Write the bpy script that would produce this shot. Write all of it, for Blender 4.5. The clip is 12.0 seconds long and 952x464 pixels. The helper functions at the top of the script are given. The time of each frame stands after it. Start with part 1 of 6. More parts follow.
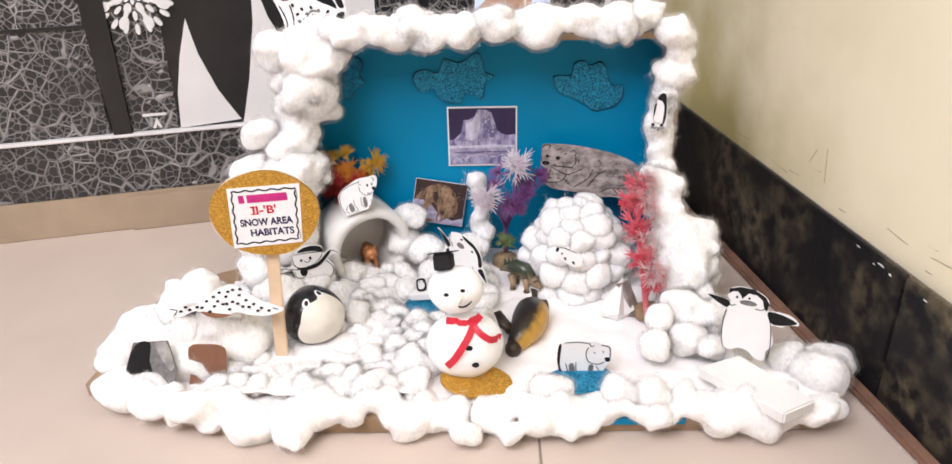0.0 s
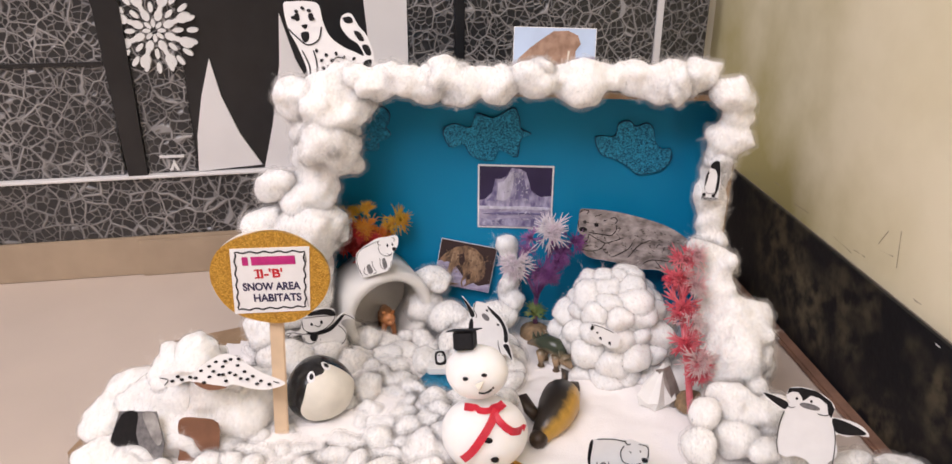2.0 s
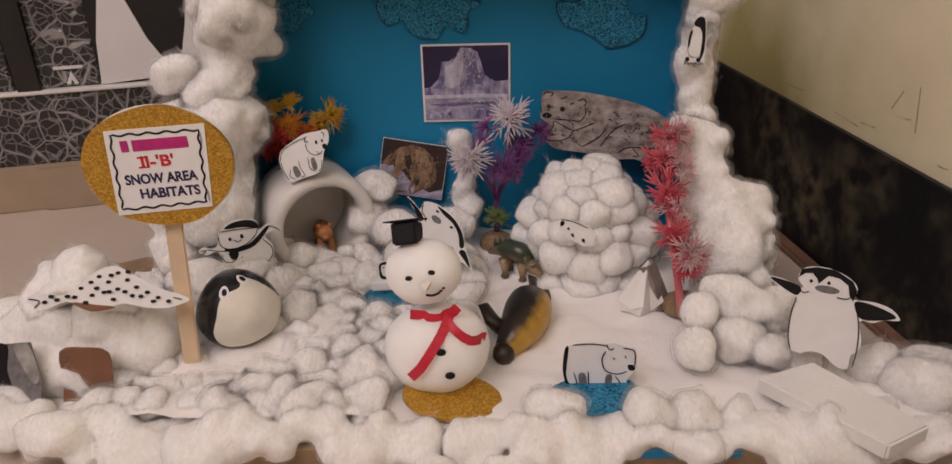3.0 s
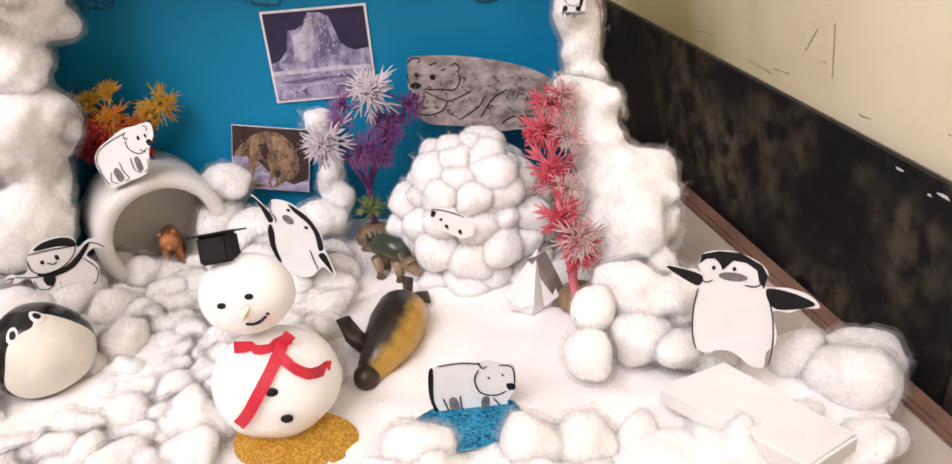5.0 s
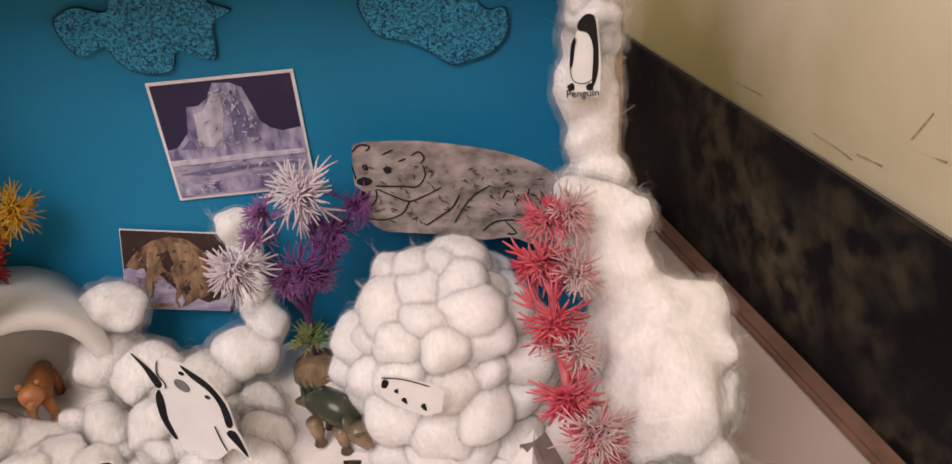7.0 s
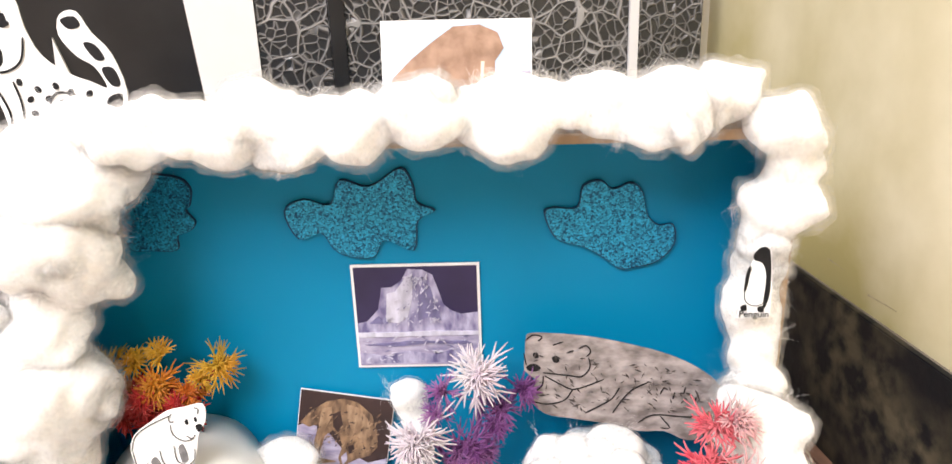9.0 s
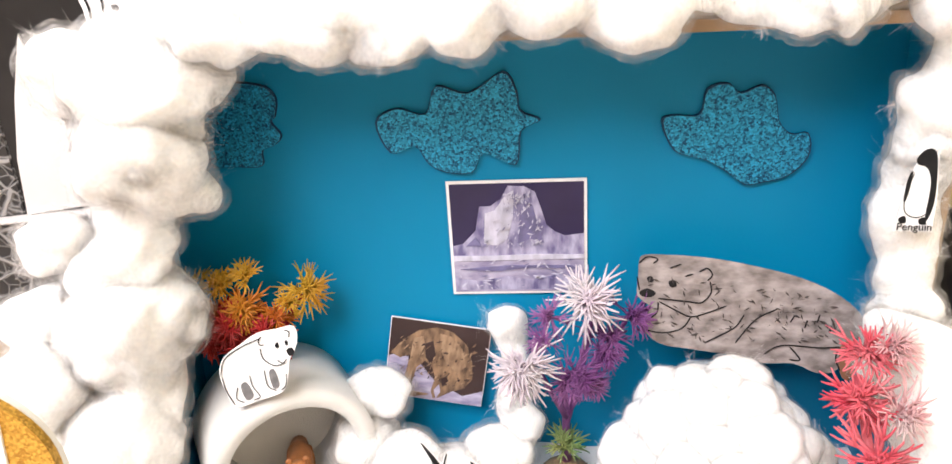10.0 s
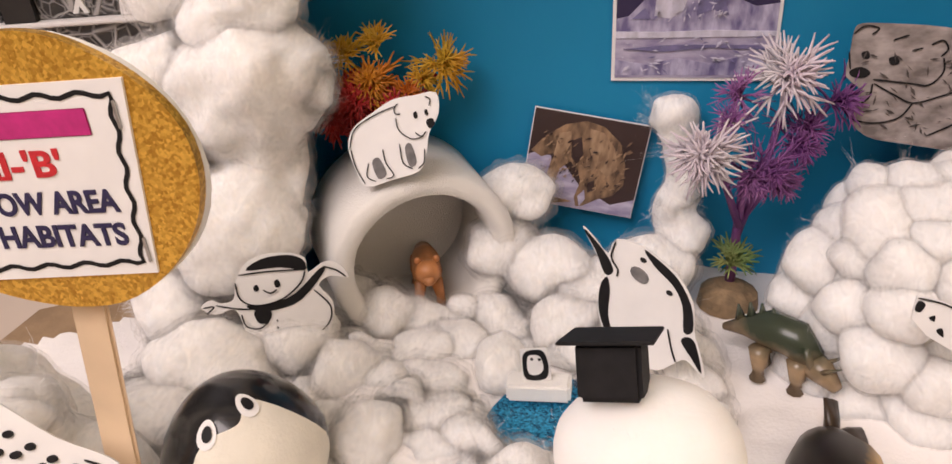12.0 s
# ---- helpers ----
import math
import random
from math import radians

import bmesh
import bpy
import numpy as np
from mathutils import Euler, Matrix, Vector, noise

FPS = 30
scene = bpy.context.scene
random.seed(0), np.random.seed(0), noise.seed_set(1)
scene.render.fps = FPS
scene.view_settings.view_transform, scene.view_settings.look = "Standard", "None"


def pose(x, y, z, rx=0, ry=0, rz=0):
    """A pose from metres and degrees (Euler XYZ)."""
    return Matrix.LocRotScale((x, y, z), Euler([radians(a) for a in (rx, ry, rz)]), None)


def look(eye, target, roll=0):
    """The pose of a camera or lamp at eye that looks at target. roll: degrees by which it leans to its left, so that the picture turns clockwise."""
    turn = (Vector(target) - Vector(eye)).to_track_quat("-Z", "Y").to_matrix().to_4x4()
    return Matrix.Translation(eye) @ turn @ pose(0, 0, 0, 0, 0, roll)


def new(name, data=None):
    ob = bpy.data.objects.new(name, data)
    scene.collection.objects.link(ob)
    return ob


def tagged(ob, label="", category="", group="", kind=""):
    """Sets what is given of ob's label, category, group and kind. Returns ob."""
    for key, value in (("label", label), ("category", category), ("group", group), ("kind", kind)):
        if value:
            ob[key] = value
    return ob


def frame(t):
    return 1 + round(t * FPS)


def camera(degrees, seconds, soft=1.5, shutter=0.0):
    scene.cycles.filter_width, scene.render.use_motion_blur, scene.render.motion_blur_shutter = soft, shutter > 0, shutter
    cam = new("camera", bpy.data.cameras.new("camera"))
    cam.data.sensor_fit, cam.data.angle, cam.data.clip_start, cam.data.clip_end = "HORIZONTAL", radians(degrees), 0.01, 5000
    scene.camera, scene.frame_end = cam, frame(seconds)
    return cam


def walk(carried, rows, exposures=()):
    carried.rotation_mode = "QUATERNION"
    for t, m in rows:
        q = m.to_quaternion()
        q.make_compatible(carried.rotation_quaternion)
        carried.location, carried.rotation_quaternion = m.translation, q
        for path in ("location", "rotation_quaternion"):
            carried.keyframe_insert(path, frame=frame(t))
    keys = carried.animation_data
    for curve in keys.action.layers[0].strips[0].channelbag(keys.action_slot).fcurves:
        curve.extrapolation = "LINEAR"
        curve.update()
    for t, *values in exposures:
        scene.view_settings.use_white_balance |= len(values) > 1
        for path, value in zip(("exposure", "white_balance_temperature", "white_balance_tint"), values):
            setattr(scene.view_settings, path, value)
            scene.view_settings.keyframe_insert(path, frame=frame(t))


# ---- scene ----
cam = camera(62.4, 12.0)
PATH = [
    (0, (0.0073, -0.6953, 0.3890), (-0.0316, 1.0921, -0.5080), -1.30),
    (0.5, (0.0267, -0.7244, 0.4010), (-0.0065, 1.0762, -0.4690), -1.00),
    (1, (0.0192, -0.6820, 0.3980), (-0.0375, 1.1195, -0.4690), 0.30),
    (1.5, (0.0129, -0.6578, 0.3970), (-0.0685, 1.1689, -0.4150), 0.90),
    (2, (0.0084, -0.6321, 0.3840), (-0.1126, 1.1946, -0.4200), 0.30),
    (2.5, (0.0014, -0.6039, 0.3550), (-0.1194, 1.1985, -0.5040), -0.40),
    (2.8, (0.0170, -0.5665, 0.2990), (-0.1520, 1.2410, -0.5360), -1.60),
    (3, (0.0190, -0.5653, 0.2960), (-0.0273, 1.2289, -0.5860), -1.50),
    (3.5, (0.0531, -0.5461, 0.2760), (0.0146, 1.2160, -0.6690), -3.00),
    (3.7, (0.0574, -0.5473, 0.2750), (0.0316, 1.2231, -0.6560), -3.40),
    (5.3, (0.0903, -0.4806, 0.2730), (0.1570, 1.2665, -0.6970), -5.40),
    (5.5, (0.1024, -0.4744, 0.2750), (0.1809, 1.2860, -0.6720), -6.40),
    (6, (0.1208, -0.3940, 0.2410), (0.2191, 1.3059, -0.8070), -6.90),
    (6.5, (0.1170, -0.3612, 0.2260), (0.0814, 1.4126, -0.6970), -7.40),
    (7, (0.0961, -0.3405, 0.2740), (0.1466, 1.3886, -0.7300), -5.20),
    (7.5, (0.0865, -0.3493, 0.2920), (0.1055, 1.4778, -0.5230), -2.20),
    (7.7, (0.0830, -0.3529, 0.2980), (0.0944, 1.5002, -0.4540), -1.70),
    (9.3, (0.0309, -0.3621, 0.3170), (-0.0473, 1.5148, -0.3680), -1.60),
    (9.5, (0.0237, -0.3502, 0.3010), (-0.0640, 1.5119, -0.4230), -1.10),
    (10, (0.0159, -0.3404, 0.2860), (-0.1750, 1.4963, -0.4850), -3.50),
    (10.5, (-0.0008, -0.3322, 0.2700), (-0.1580, 1.5034, -0.5080), -2.40),
    (11, (-0.0208, -0.3286, 0.2430), (-0.2418, 1.4490, -0.6460), -0.50),
    (11.5, (-0.0256, -0.3244, 0.2270), (-0.3389, 1.4126, -0.7150), -2.30),
    (12, (-0.0290, -0.3219, 0.2180), (-0.3720, 1.3926, -0.7530), -3.50),
]
EXPOSURES = [(0.0, 0.14, 6000, 9), (1.0, 0.12, 6050, 10), (1.5, 0.02, 6200, 12), (2.0, -0.18, 6300, 13), (2.5, -0.72, 6850, 16), (3.0, -1.05, 7000, 18), (3.7, -1.15, 7050, 19), (5.3, 0.16, 6300, 12),
             (5.5, 0.16, 6300, 12), (6.0, -0.45, 6800, 16), (6.5, -1.1, 7300, 20), (7.0, -0.42, 7000, 18), (7.5, 0.12, 6400, 12), (9.3, 0.74, 6300, 6), (10.0, 0.7, 6300, 7),
             (10.5, 0.6, 6300, 9), (11.0, 0.08, 6750, 14), (11.5, 0.02, 6750, 14), (12.0, -0.27, 6950, 16)]
walk(cam, [(t, look(eye, target, roll)) for t, eye, target, roll in PATH], EXPOSURES)

# ---- light: daylight from a large window behind the viewer ----
world = bpy.data.worlds.new("world")
scene.world = world
world.use_nodes = True
wn = world.node_tree
sky = wn.nodes.new("ShaderNodeTexSky")
sky.sky_type, sky.sun_disc, sky.sun_elevation, sky.sun_rotation = "NISHITA", False, radians(45), radians(150)
wn.links.new(sky.outputs[0], wn.nodes["Background"].inputs[0])
wn.nodes["Background"].inputs[1].default_value = 0.12
sun_data = bpy.data.lights.new("sun", "SUN")
sun_data.energy, sun_data.angle, sun_data.color = 2.0, radians(0.5), (1.0, 0.95, 0.88)
new("sun", sun_data).matrix_world = look((-3, 2, 6), (0, 0.5, 0))
win = bpy.data.lights.new("window_light", "AREA")
win.shape, win.size, win.size_y, win.energy, win.color = "RECTANGLE", 1.5, 1.15, 52, (1.0, 0.93, 0.95)
new("window_light", win).matrix_world = look((-0.7, -1.36, 1.72), (0.0, -0.1, 0.05))

# ---- materials ----
def mat(name, col, rough=0.6, var=0.15, scale=30.0, bump=0.0, bscale=300.0, metal=0.0, col2=None, sheen=0.0, coat=0.0, trans=0.0, detail=4.0, stretch=None):
    m = bpy.data.materials.new(name)
    m.use_nodes = True
    nt = m.node_tree
    b = nt.nodes["Principled BSDF"]
    b.inputs["Roughness"].default_value, b.inputs["Metallic"].default_value = rough, metal
    b.inputs["Sheen Weight"].default_value, b.inputs["Coat Weight"].default_value = sheen, coat
    tc = nt.nodes.new("ShaderNodeTexCoord")
    n = nt.nodes.new("ShaderNodeTexNoise")
    n.inputs["Scale"].default_value, n.inputs["Detail"].default_value = scale, detail
    nt.links.new(tc.outputs["Object"], n.inputs["Vector"])
    if stretch:
        mp_ = nt.nodes.new("ShaderNodeMapping")
        mp_.inputs["Scale"].default_value = stretch
        nt.links.new(tc.outputs["Object"], mp_.inputs["Vector"])
        nt.links.new(mp_.outputs[0], n.inputs["Vector"])
    mix = nt.nodes.new("ShaderNodeMix")
    mix.data_type = "RGBA"
    c2 = col2 or tuple(c * (1 - var) for c in col)
    mix.inputs[6].default_value, mix.inputs[7].default_value = (*col, 1), (*c2, 1)
    ramp = nt.nodes.new("ShaderNodeMapRange")
    ramp.inputs[1].default_value, ramp.inputs[2].default_value = 0.35, 0.65
    nt.links.new(n.outputs[0], ramp.inputs[0])
    nt.links.new(ramp.outputs[0], mix.inputs[0])
    nt.links.new(mix.outputs[2], b.inputs["Base Color"])
    if bump:
        n2 = nt.nodes.new("ShaderNodeTexNoise")
        n2.inputs["Scale"].default_value, n2.inputs["Detail"].default_value = bscale, 5
        nt.links.new(tc.outputs["Object"], n2.inputs["Vector"])
        bm_ = nt.nodes.new("ShaderNodeBump")
        bm_.inputs["Strength"].default_value, bm_.inputs["Distance"].default_value = bump, 0.002
        nt.links.new(n2.outputs[0], bm_.inputs["Height"])
        nt.links.new(bm_.outputs[0], b.inputs["Normal"])
    if trans:
        t = nt.nodes.new("ShaderNodeBsdfTranslucent")
        nt.links.new(mix.outputs[2], t.inputs[0])
        ms = nt.nodes.new("ShaderNodeMixShader")
        ms.inputs[0].default_value = trans
        out = nt.nodes["Material Output"]
        nt.links.new(b.outputs[0], ms.inputs[1])
        nt.links.new(t.outputs[0], ms.inputs[2])
        nt.links.new(ms.outputs[0], out.inputs[0])
    return m


def glitter(name, col, col2, scale=900.0, metal=0.75):
    """Glitter foam: tiny flakes of differing tilt and shade."""
    m = bpy.data.materials.new(name)
    m.use_nodes = True
    nt = m.node_tree
    b = nt.nodes["Principled BSDF"]
    tc = nt.nodes.new("ShaderNodeTexCoord")
    v = nt.nodes.new("ShaderNodeTexVoronoi")
    v.inputs["Scale"].default_value = scale
    nt.links.new(tc.outputs["Object"], v.inputs["Vector"])
    mix = nt.nodes.new("ShaderNodeMix")
    mix.data_type = "RGBA"
    mix.inputs[6].default_value, mix.inputs[7].default_value = (*col, 1), (*col2, 1)
    sep = nt.nodes.new("ShaderNodeSeparateColor")
    nt.links.new(v.outputs["Color"], sep.inputs[0])
    nt.links.new(sep.outputs[0], mix.inputs[0])
    nt.links.new(mix.outputs[2], b.inputs["Base Color"])
    b.inputs["Metallic"].default_value, b.inputs["Roughness"].default_value = metal, 0.32
    bp = nt.nodes.new("ShaderNodeBump")
    bp.inputs["Strength"].default_value, bp.inputs["Distance"].default_value = 1.0, 0.0012
    nt.links.new(sep.outputs[1], bp.inputs["Height"])
    nt.links.new(bp.outputs[0], b.inputs["Normal"])
    return m


def crackle(name, scale):
    """Black embossed sheet with raised silvery veins."""
    m = bpy.data.materials.new(name)
    m.use_nodes = True
    nt = m.node_tree
    b = nt.nodes["Principled BSDF"]
    tc = nt.nodes.new("ShaderNodeTexCoord")
    n = nt.nodes.new("ShaderNodeTexNoise")
    n.inputs["Scale"].default_value = scale * 0.8
    nt.links.new(tc.outputs["Object"], n.inputs["Vector"])
    ad = nt.nodes.new("ShaderNodeVectorMath")
    ad.operation = "MULTIPLY_ADD"
    ad.inputs[1].default_value = (0.35 / scale,) * 3
    nt.links.new(n.outputs[1], ad.inputs[0])
    nt.links.new(tc.outputs["Object"], ad.inputs[2])
    outs = []
    for s in (scale, scale * 2.6):
        v = nt.nodes.new("ShaderNodeTexVoronoi")
        v.feature = "DISTANCE_TO_EDGE"
        v.inputs["Scale"].default_value = s
        nt.links.new(ad.outputs[0], v.inputs["Vector"])
        r = nt.nodes.new("ShaderNodeMapRange")
        r.inputs[1].default_value, r.inputs[2].default_value, r.inputs[3].default_value, r.inputs[4].default_value = 0.02, 0.11 if s > scale else 0.06, 1.0, 0.0
        nt.links.new(v.outputs["Distance"], r.inputs[0])
        outs.append(r)
    mx = nt.nodes.new("ShaderNodeMath")
    mx.operation = "MAXIMUM"
    dim = nt.nodes.new("ShaderNodeMath")
    dim.operation = "MULTIPLY"
    dim.inputs[1].default_value = 0.75
    nt.links.new(outs[1].outputs[0], dim.inputs[0])
    nt.links.new(outs[0].outputs[0], mx.inputs[0])
    nt.links.new(dim.outputs[0], mx.inputs[1])
    wear = nt.nodes.new("ShaderNodeTexNoise")
    wear.inputs["Scale"].default_value, wear.inputs["Detail"].default_value = 9.0, 3.0
    nt.links.new(tc.outputs["Object"], wear.inputs["Vector"])
    wr = nt.nodes.new("ShaderNodeMapRange")
    wr.inputs[1].default_value, wr.inputs[2].default_value, wr.inputs[3].default_value = 0.3, 0.7, 0.35
    nt.links.new(wear.outputs[0], wr.inputs[0])
    mu = nt.nodes.new("ShaderNodeMath")
    mu.operation = "MULTIPLY"
    nt.links.new(mx.outputs[0], mu.inputs[0])
    nt.links.new(wr.outputs[0], mu.inputs[1])
    mix = nt.nodes.new("ShaderNodeMix")
    mix.data_type = "RGBA"
    mix.inputs[6].default_value, mix.inputs[7].default_value = (0.024, 0.023, 0.024, 1), (0.43, 0.41, 0.4, 1)
    nt.links.new(mu.outputs[0], mix.inputs[0])
    nt.links.new(mix.outputs[2], b.inputs["Base Color"])
    b.inputs["Roughness"].default_value, b.inputs["Coat Weight"].default_value, b.inputs["Coat Roughness"].default_value = 0.34, 0.35, 0.28
    bp = nt.nodes.new("ShaderNodeBump")
    bp.inputs["Strength"].default_value, bp.inputs["Distance"].default_value = 0.9, 0.003
    nt.links.new(mx.outputs[0], bp.inputs["Height"])
    nt.links.new(bp.outputs[0], b.inputs["Normal"])
    return m


COTTON = mat("cotton", (0.95, 0.92, 0.885), 1.0, 0.03, 60, 0.0, 900, sheen=0.15)
cb_ = COTTON.node_tree.nodes["Principled BSDF"]
cb_.inputs["Subsurface Weight"].default_value, cb_.inputs["Subsurface Scale"].default_value = 1.0, 0.011
cb_.inputs["Subsurface Radius"].default_value = (1.0, 0.95, 0.9)
cb_.inputs["Specular IOR Level"].default_value = 0.1
LOOSE = mat("loose_cotton_fibre", (0.93, 0.91, 0.89), 1.0, 0.02, 60, trans=0.35)


def veil(name, lo, hi, most):
    """Thin carded fibres: patchy, partly clear cotton."""
    m = mat(name, (0.95, 0.93, 0.91), 1.0, 0.02, 60, trans=0.5)
    nt = m.node_tree
    mp_, nz, mr = nt.nodes.new("ShaderNodeMapping"), nt.nodes.new("ShaderNodeTexNoise"), nt.nodes.new("ShaderNodeMapRange")
    mp_.inputs["Scale"].default_value, mp_.inputs["Rotation"].default_value = (1.0, 0.45, 0.7), (0.4, 0.9, 0.3)
    nz.inputs["Scale"].default_value, nz.inputs["Detail"].default_value, nz.inputs["Distortion"].default_value = 300, 4, 1.4
    mr.inputs[1].default_value, mr.inputs[2].default_value, mr.inputs[4].default_value = lo, hi, most
    nt.links.new(nt.nodes["Texture Coordinate"].outputs["Object"], mp_.inputs["Vector"])
    nt.links.new(mp_.outputs[0], nz.inputs["Vector"])
    nt.links.new(nz.outputs[0], mr.inputs[0])
    clear, ms = nt.nodes.new("ShaderNodeBsdfTransparent"), nt.nodes.new("ShaderNodeMixShader")
    out = nt.nodes["Material Output"]
    src = out.inputs[0].links[0].from_socket
    nt.links.new(mr.outputs[0], ms.inputs[0])
    nt.links.new(clear.outputs[0], ms.inputs[1])
    nt.links.new(src, ms.inputs[2])
    nt.links.new(ms.outputs[0], out.inputs[0])
    return m


VEIL = veil("thin_carded_cotton", 0.2, 0.85, 0.32)
VEIL2 = veil("sheer_carded_cotton", 0.3, 0.85, 0.25)
# matted fibres: two directions of stretched noise as relief
nt_ = COTTON.node_tree
hs_ = []
for sc_, st_ in ((150.0, (1.0, 0.22, 0.6)), (150.0, (0.25, 1.0, 0.8)), (420.0, (0.5, 0.5, 1.0))):
    mp_, nz_ = nt_.nodes.new("ShaderNodeMapping"), nt_.nodes.new("ShaderNodeTexNoise")
    mp_.inputs["Scale"].default_value, mp_.inputs["Rotation"].default_value = st_, (0.5, 0.3, 0.7)
    nz_.inputs["Scale"].default_value, nz_.inputs["Detail"].default_value, nz_.inputs["Distortion"].default_value = sc_, 6, 0.8
    nt_.links.new(nt_.nodes["Texture Coordinate"].outputs["Object"], mp_.inputs["Vector"])
    nt_.links.new(mp_.outputs[0], nz_.inputs["Vector"])
    hs_.append(nz_)
s1_, s2_ = nt_.nodes.new("ShaderNodeMath"), nt_.nodes.new("ShaderNodeMath")
nt_.links.new(hs_[0].outputs[0], s1_.inputs[0])
nt_.links.new(hs_[1].outputs[0], s1_.inputs[1])
nt_.links.new(s1_.outputs[0], s2_.inputs[0])
nt_.links.new(hs_[2].outputs[0], s2_.inputs[1])
bp_ = nt_.nodes.new("ShaderNodeBump")
bp_.inputs["Strength"].default_value, bp_.inputs["Distance"].default_value = 0.14, 0.0011
nt_.links.new(s2_.outputs[0], bp_.inputs["Height"])
nt_.links.new(bp_.outputs[0], nt_.nodes["Principled BSDF"].inputs["Normal"])
FELT = mat("white_felt", (0.84, 0.82, 0.78), 0.95, 0.06, 50, 0.4, 1500, sheen=0.3)
PAPER = mat("white_paper", (0.82, 0.81, 0.8), 0.7, 0.05, 90)
GREYPAPER = mat("pencil_shaded_paper", (0.36, 0.315, 0.30), 0.8, 0.3, 130, col2=(0.13, 0.108, 0.10), detail=10, stretch=(0.7, 1, 1.3))
INK = mat("black_ink", (0.014, 0.013, 0.014), 0.6, 0.3, 300)
INK.node_tree.nodes["Principled BSDF"].inputs["Specular IOR Level"].default_value = 0.2
GREYINK = mat("grey_ink", (0.2, 0.19, 0.19), 0.7, 0.4, 300)
BLUE = mat("blue_card", (0.003, 0.23, 0.435), 0.5, 0.14, 6, 0.05, 400)
BLUE.node_tree.nodes["Principled BSDF"].inputs["Specular IOR Level"].default_value = 0.25
BLUEGLIT = glitter("blue_glitter", (0.002, 0.05, 0.12), (0.04, 0.44, 0.74), 1200.0, 0.45)
GOLDGLIT = glitter("gold_glitter", (0.42, 0.2, 0.02), (0.8, 0.47, 0.08), 1300.0, 0.45)
CARDBOARD = mat("brown_cardboard", (0.36, 0.24, 0.14), 0.85, 0.25, 60, 0.15, 500)
FLOOR = mat("beige_floor_tile", (0.62, 0.52, 0.44), 0.32, 0.12, 5, 0.03, 80)
WALLP = mat("cream_wall_paint", (0.82, 0.77, 0.68), 0.8, 0.1, 3, 0.06, 120, col2=(0.78, 0.72, 0.58))
SKIRT = mat("black_skirting_tile", (0.009, 0.009, 0.011), 0.5, 0.0, 70, 0.15, 150, col2=(0.22, 0.178, 0.105), detail=15)
RISER = mat("tan_step_tile", (0.43, 0.33, 0.23), 0.5, 0.15, 20, 0.05, 200)
CRACK = crackle("black_crackle_sheet", 52.0)
CRACKS = crackle("black_crackle_plinth", 46.0)
BLACKG = mat("black_laminate", (0.02, 0.019, 0.02), 0.3, 0.3, 40)
SILVER = mat("pale_grey_laminate", (0.78, 0.76, 0.75), 0.4, 0.08, 10)
WHITEP = mat("white_print", (0.75, 0.74, 0.72), 0.5, 0.06, 100)
WOODSTICK = mat("pale_birch_stick", (0.72, 0.54, 0.36), 0.6, 0.15, 40, 0.05, 300)
FOAMW = mat("white_foam_board", (0.84, 0.83, 0.8), 0.85, 0.04, 60, 0.25, 900)
RED = mat("red_ribbon", (0.62, 0.025, 0.05), 0.4, 0.12, 200)
BROWNP = mat("brown_paper", (0.24, 0.11, 0.06), 0.8, 0.2, 80)


# stains on the skirting only here and there; olive mottling and scratches on the side wall
def patches(m, scale, lo, hi):
    nt = m.node_tree
    mix = nt.nodes["Mix"]
    big = nt.nodes.new("ShaderNodeTexNoise")
    big.inputs["Scale"].default_value, big.inputs["Detail"].default_value = scale, 3
    nt.links.new(nt.nodes["Texture Coordinate"].outputs["Object"], big.inputs["Vector"])
    r = nt.nodes.new("ShaderNodeMapRange")
    r.inputs[1].default_value, r.inputs[2].default_value = lo, hi
    nt.links.new(big.outputs[0], r.inputs[0])
    mu = nt.nodes.new("ShaderNodeMath")
    mu.operation = "MULTIPLY"
    nt.links.new(r.outputs[0], mu.inputs[0])
    nt.links.new(mix.inputs[0].links[0].from_socket, mu.inputs[1])
    nt.links.new(mu.outputs[0], mix.inputs[0])


patches(SKIRT, 11.0, 0.42, 0.66)
SKIRT.node_tree.nodes["Map Range"].inputs[1].default_value, SKIRT.node_tree.nodes["Map Range"].inputs[2].default_value = 0.4, 0.64
nt_ = SKIRT.node_tree
ss_, sr_, sm_ = nt_.nodes.new("ShaderNodeSeparateXYZ"), nt_.nodes.new("ShaderNodeMapRange"), nt_.nodes.new("ShaderNodeMath")
nt_.links.new(nt_.nodes["Texture Coordinate"].outputs["Object"], ss_.inputs[0])
sr_.inputs[1].default_value, sr_.inputs[2].default_value, sr_.inputs[3].default_value, sr_.inputs[4].default_value = -0.2, 0.12, 1.0, 0.42
nt_.links.new(ss_.outputs[1], sr_.inputs[0])
sm_.operation = "MULTIPLY"
nt_.links.new(sr_.outputs[0], sm_.inputs[0])
nt_.links.new(nt_.nodes["Mix"].inputs[0].links[0].from_socket, sm_.inputs[1])
nt_.links.new(sm_.outputs[0], nt_.nodes["Mix"].inputs[0])
SKIRT.node_tree.nodes["Principled BSDF"].inputs["Specular IOR Level"].default_value = 0.2
WALLS = mat("olive_mottled_wall_paint", (0.89, 0.81, 0.6), 0.8, 0.0, 7, 0.08, 150, col2=(0.46, 0.39, 0.16), detail=6)
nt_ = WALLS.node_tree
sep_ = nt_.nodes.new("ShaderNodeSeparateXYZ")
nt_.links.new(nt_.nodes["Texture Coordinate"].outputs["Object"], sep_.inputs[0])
# the olive colour grows toward the corner and lower down
corner_ramp = nt_.nodes.new("ShaderNodeMapRange")
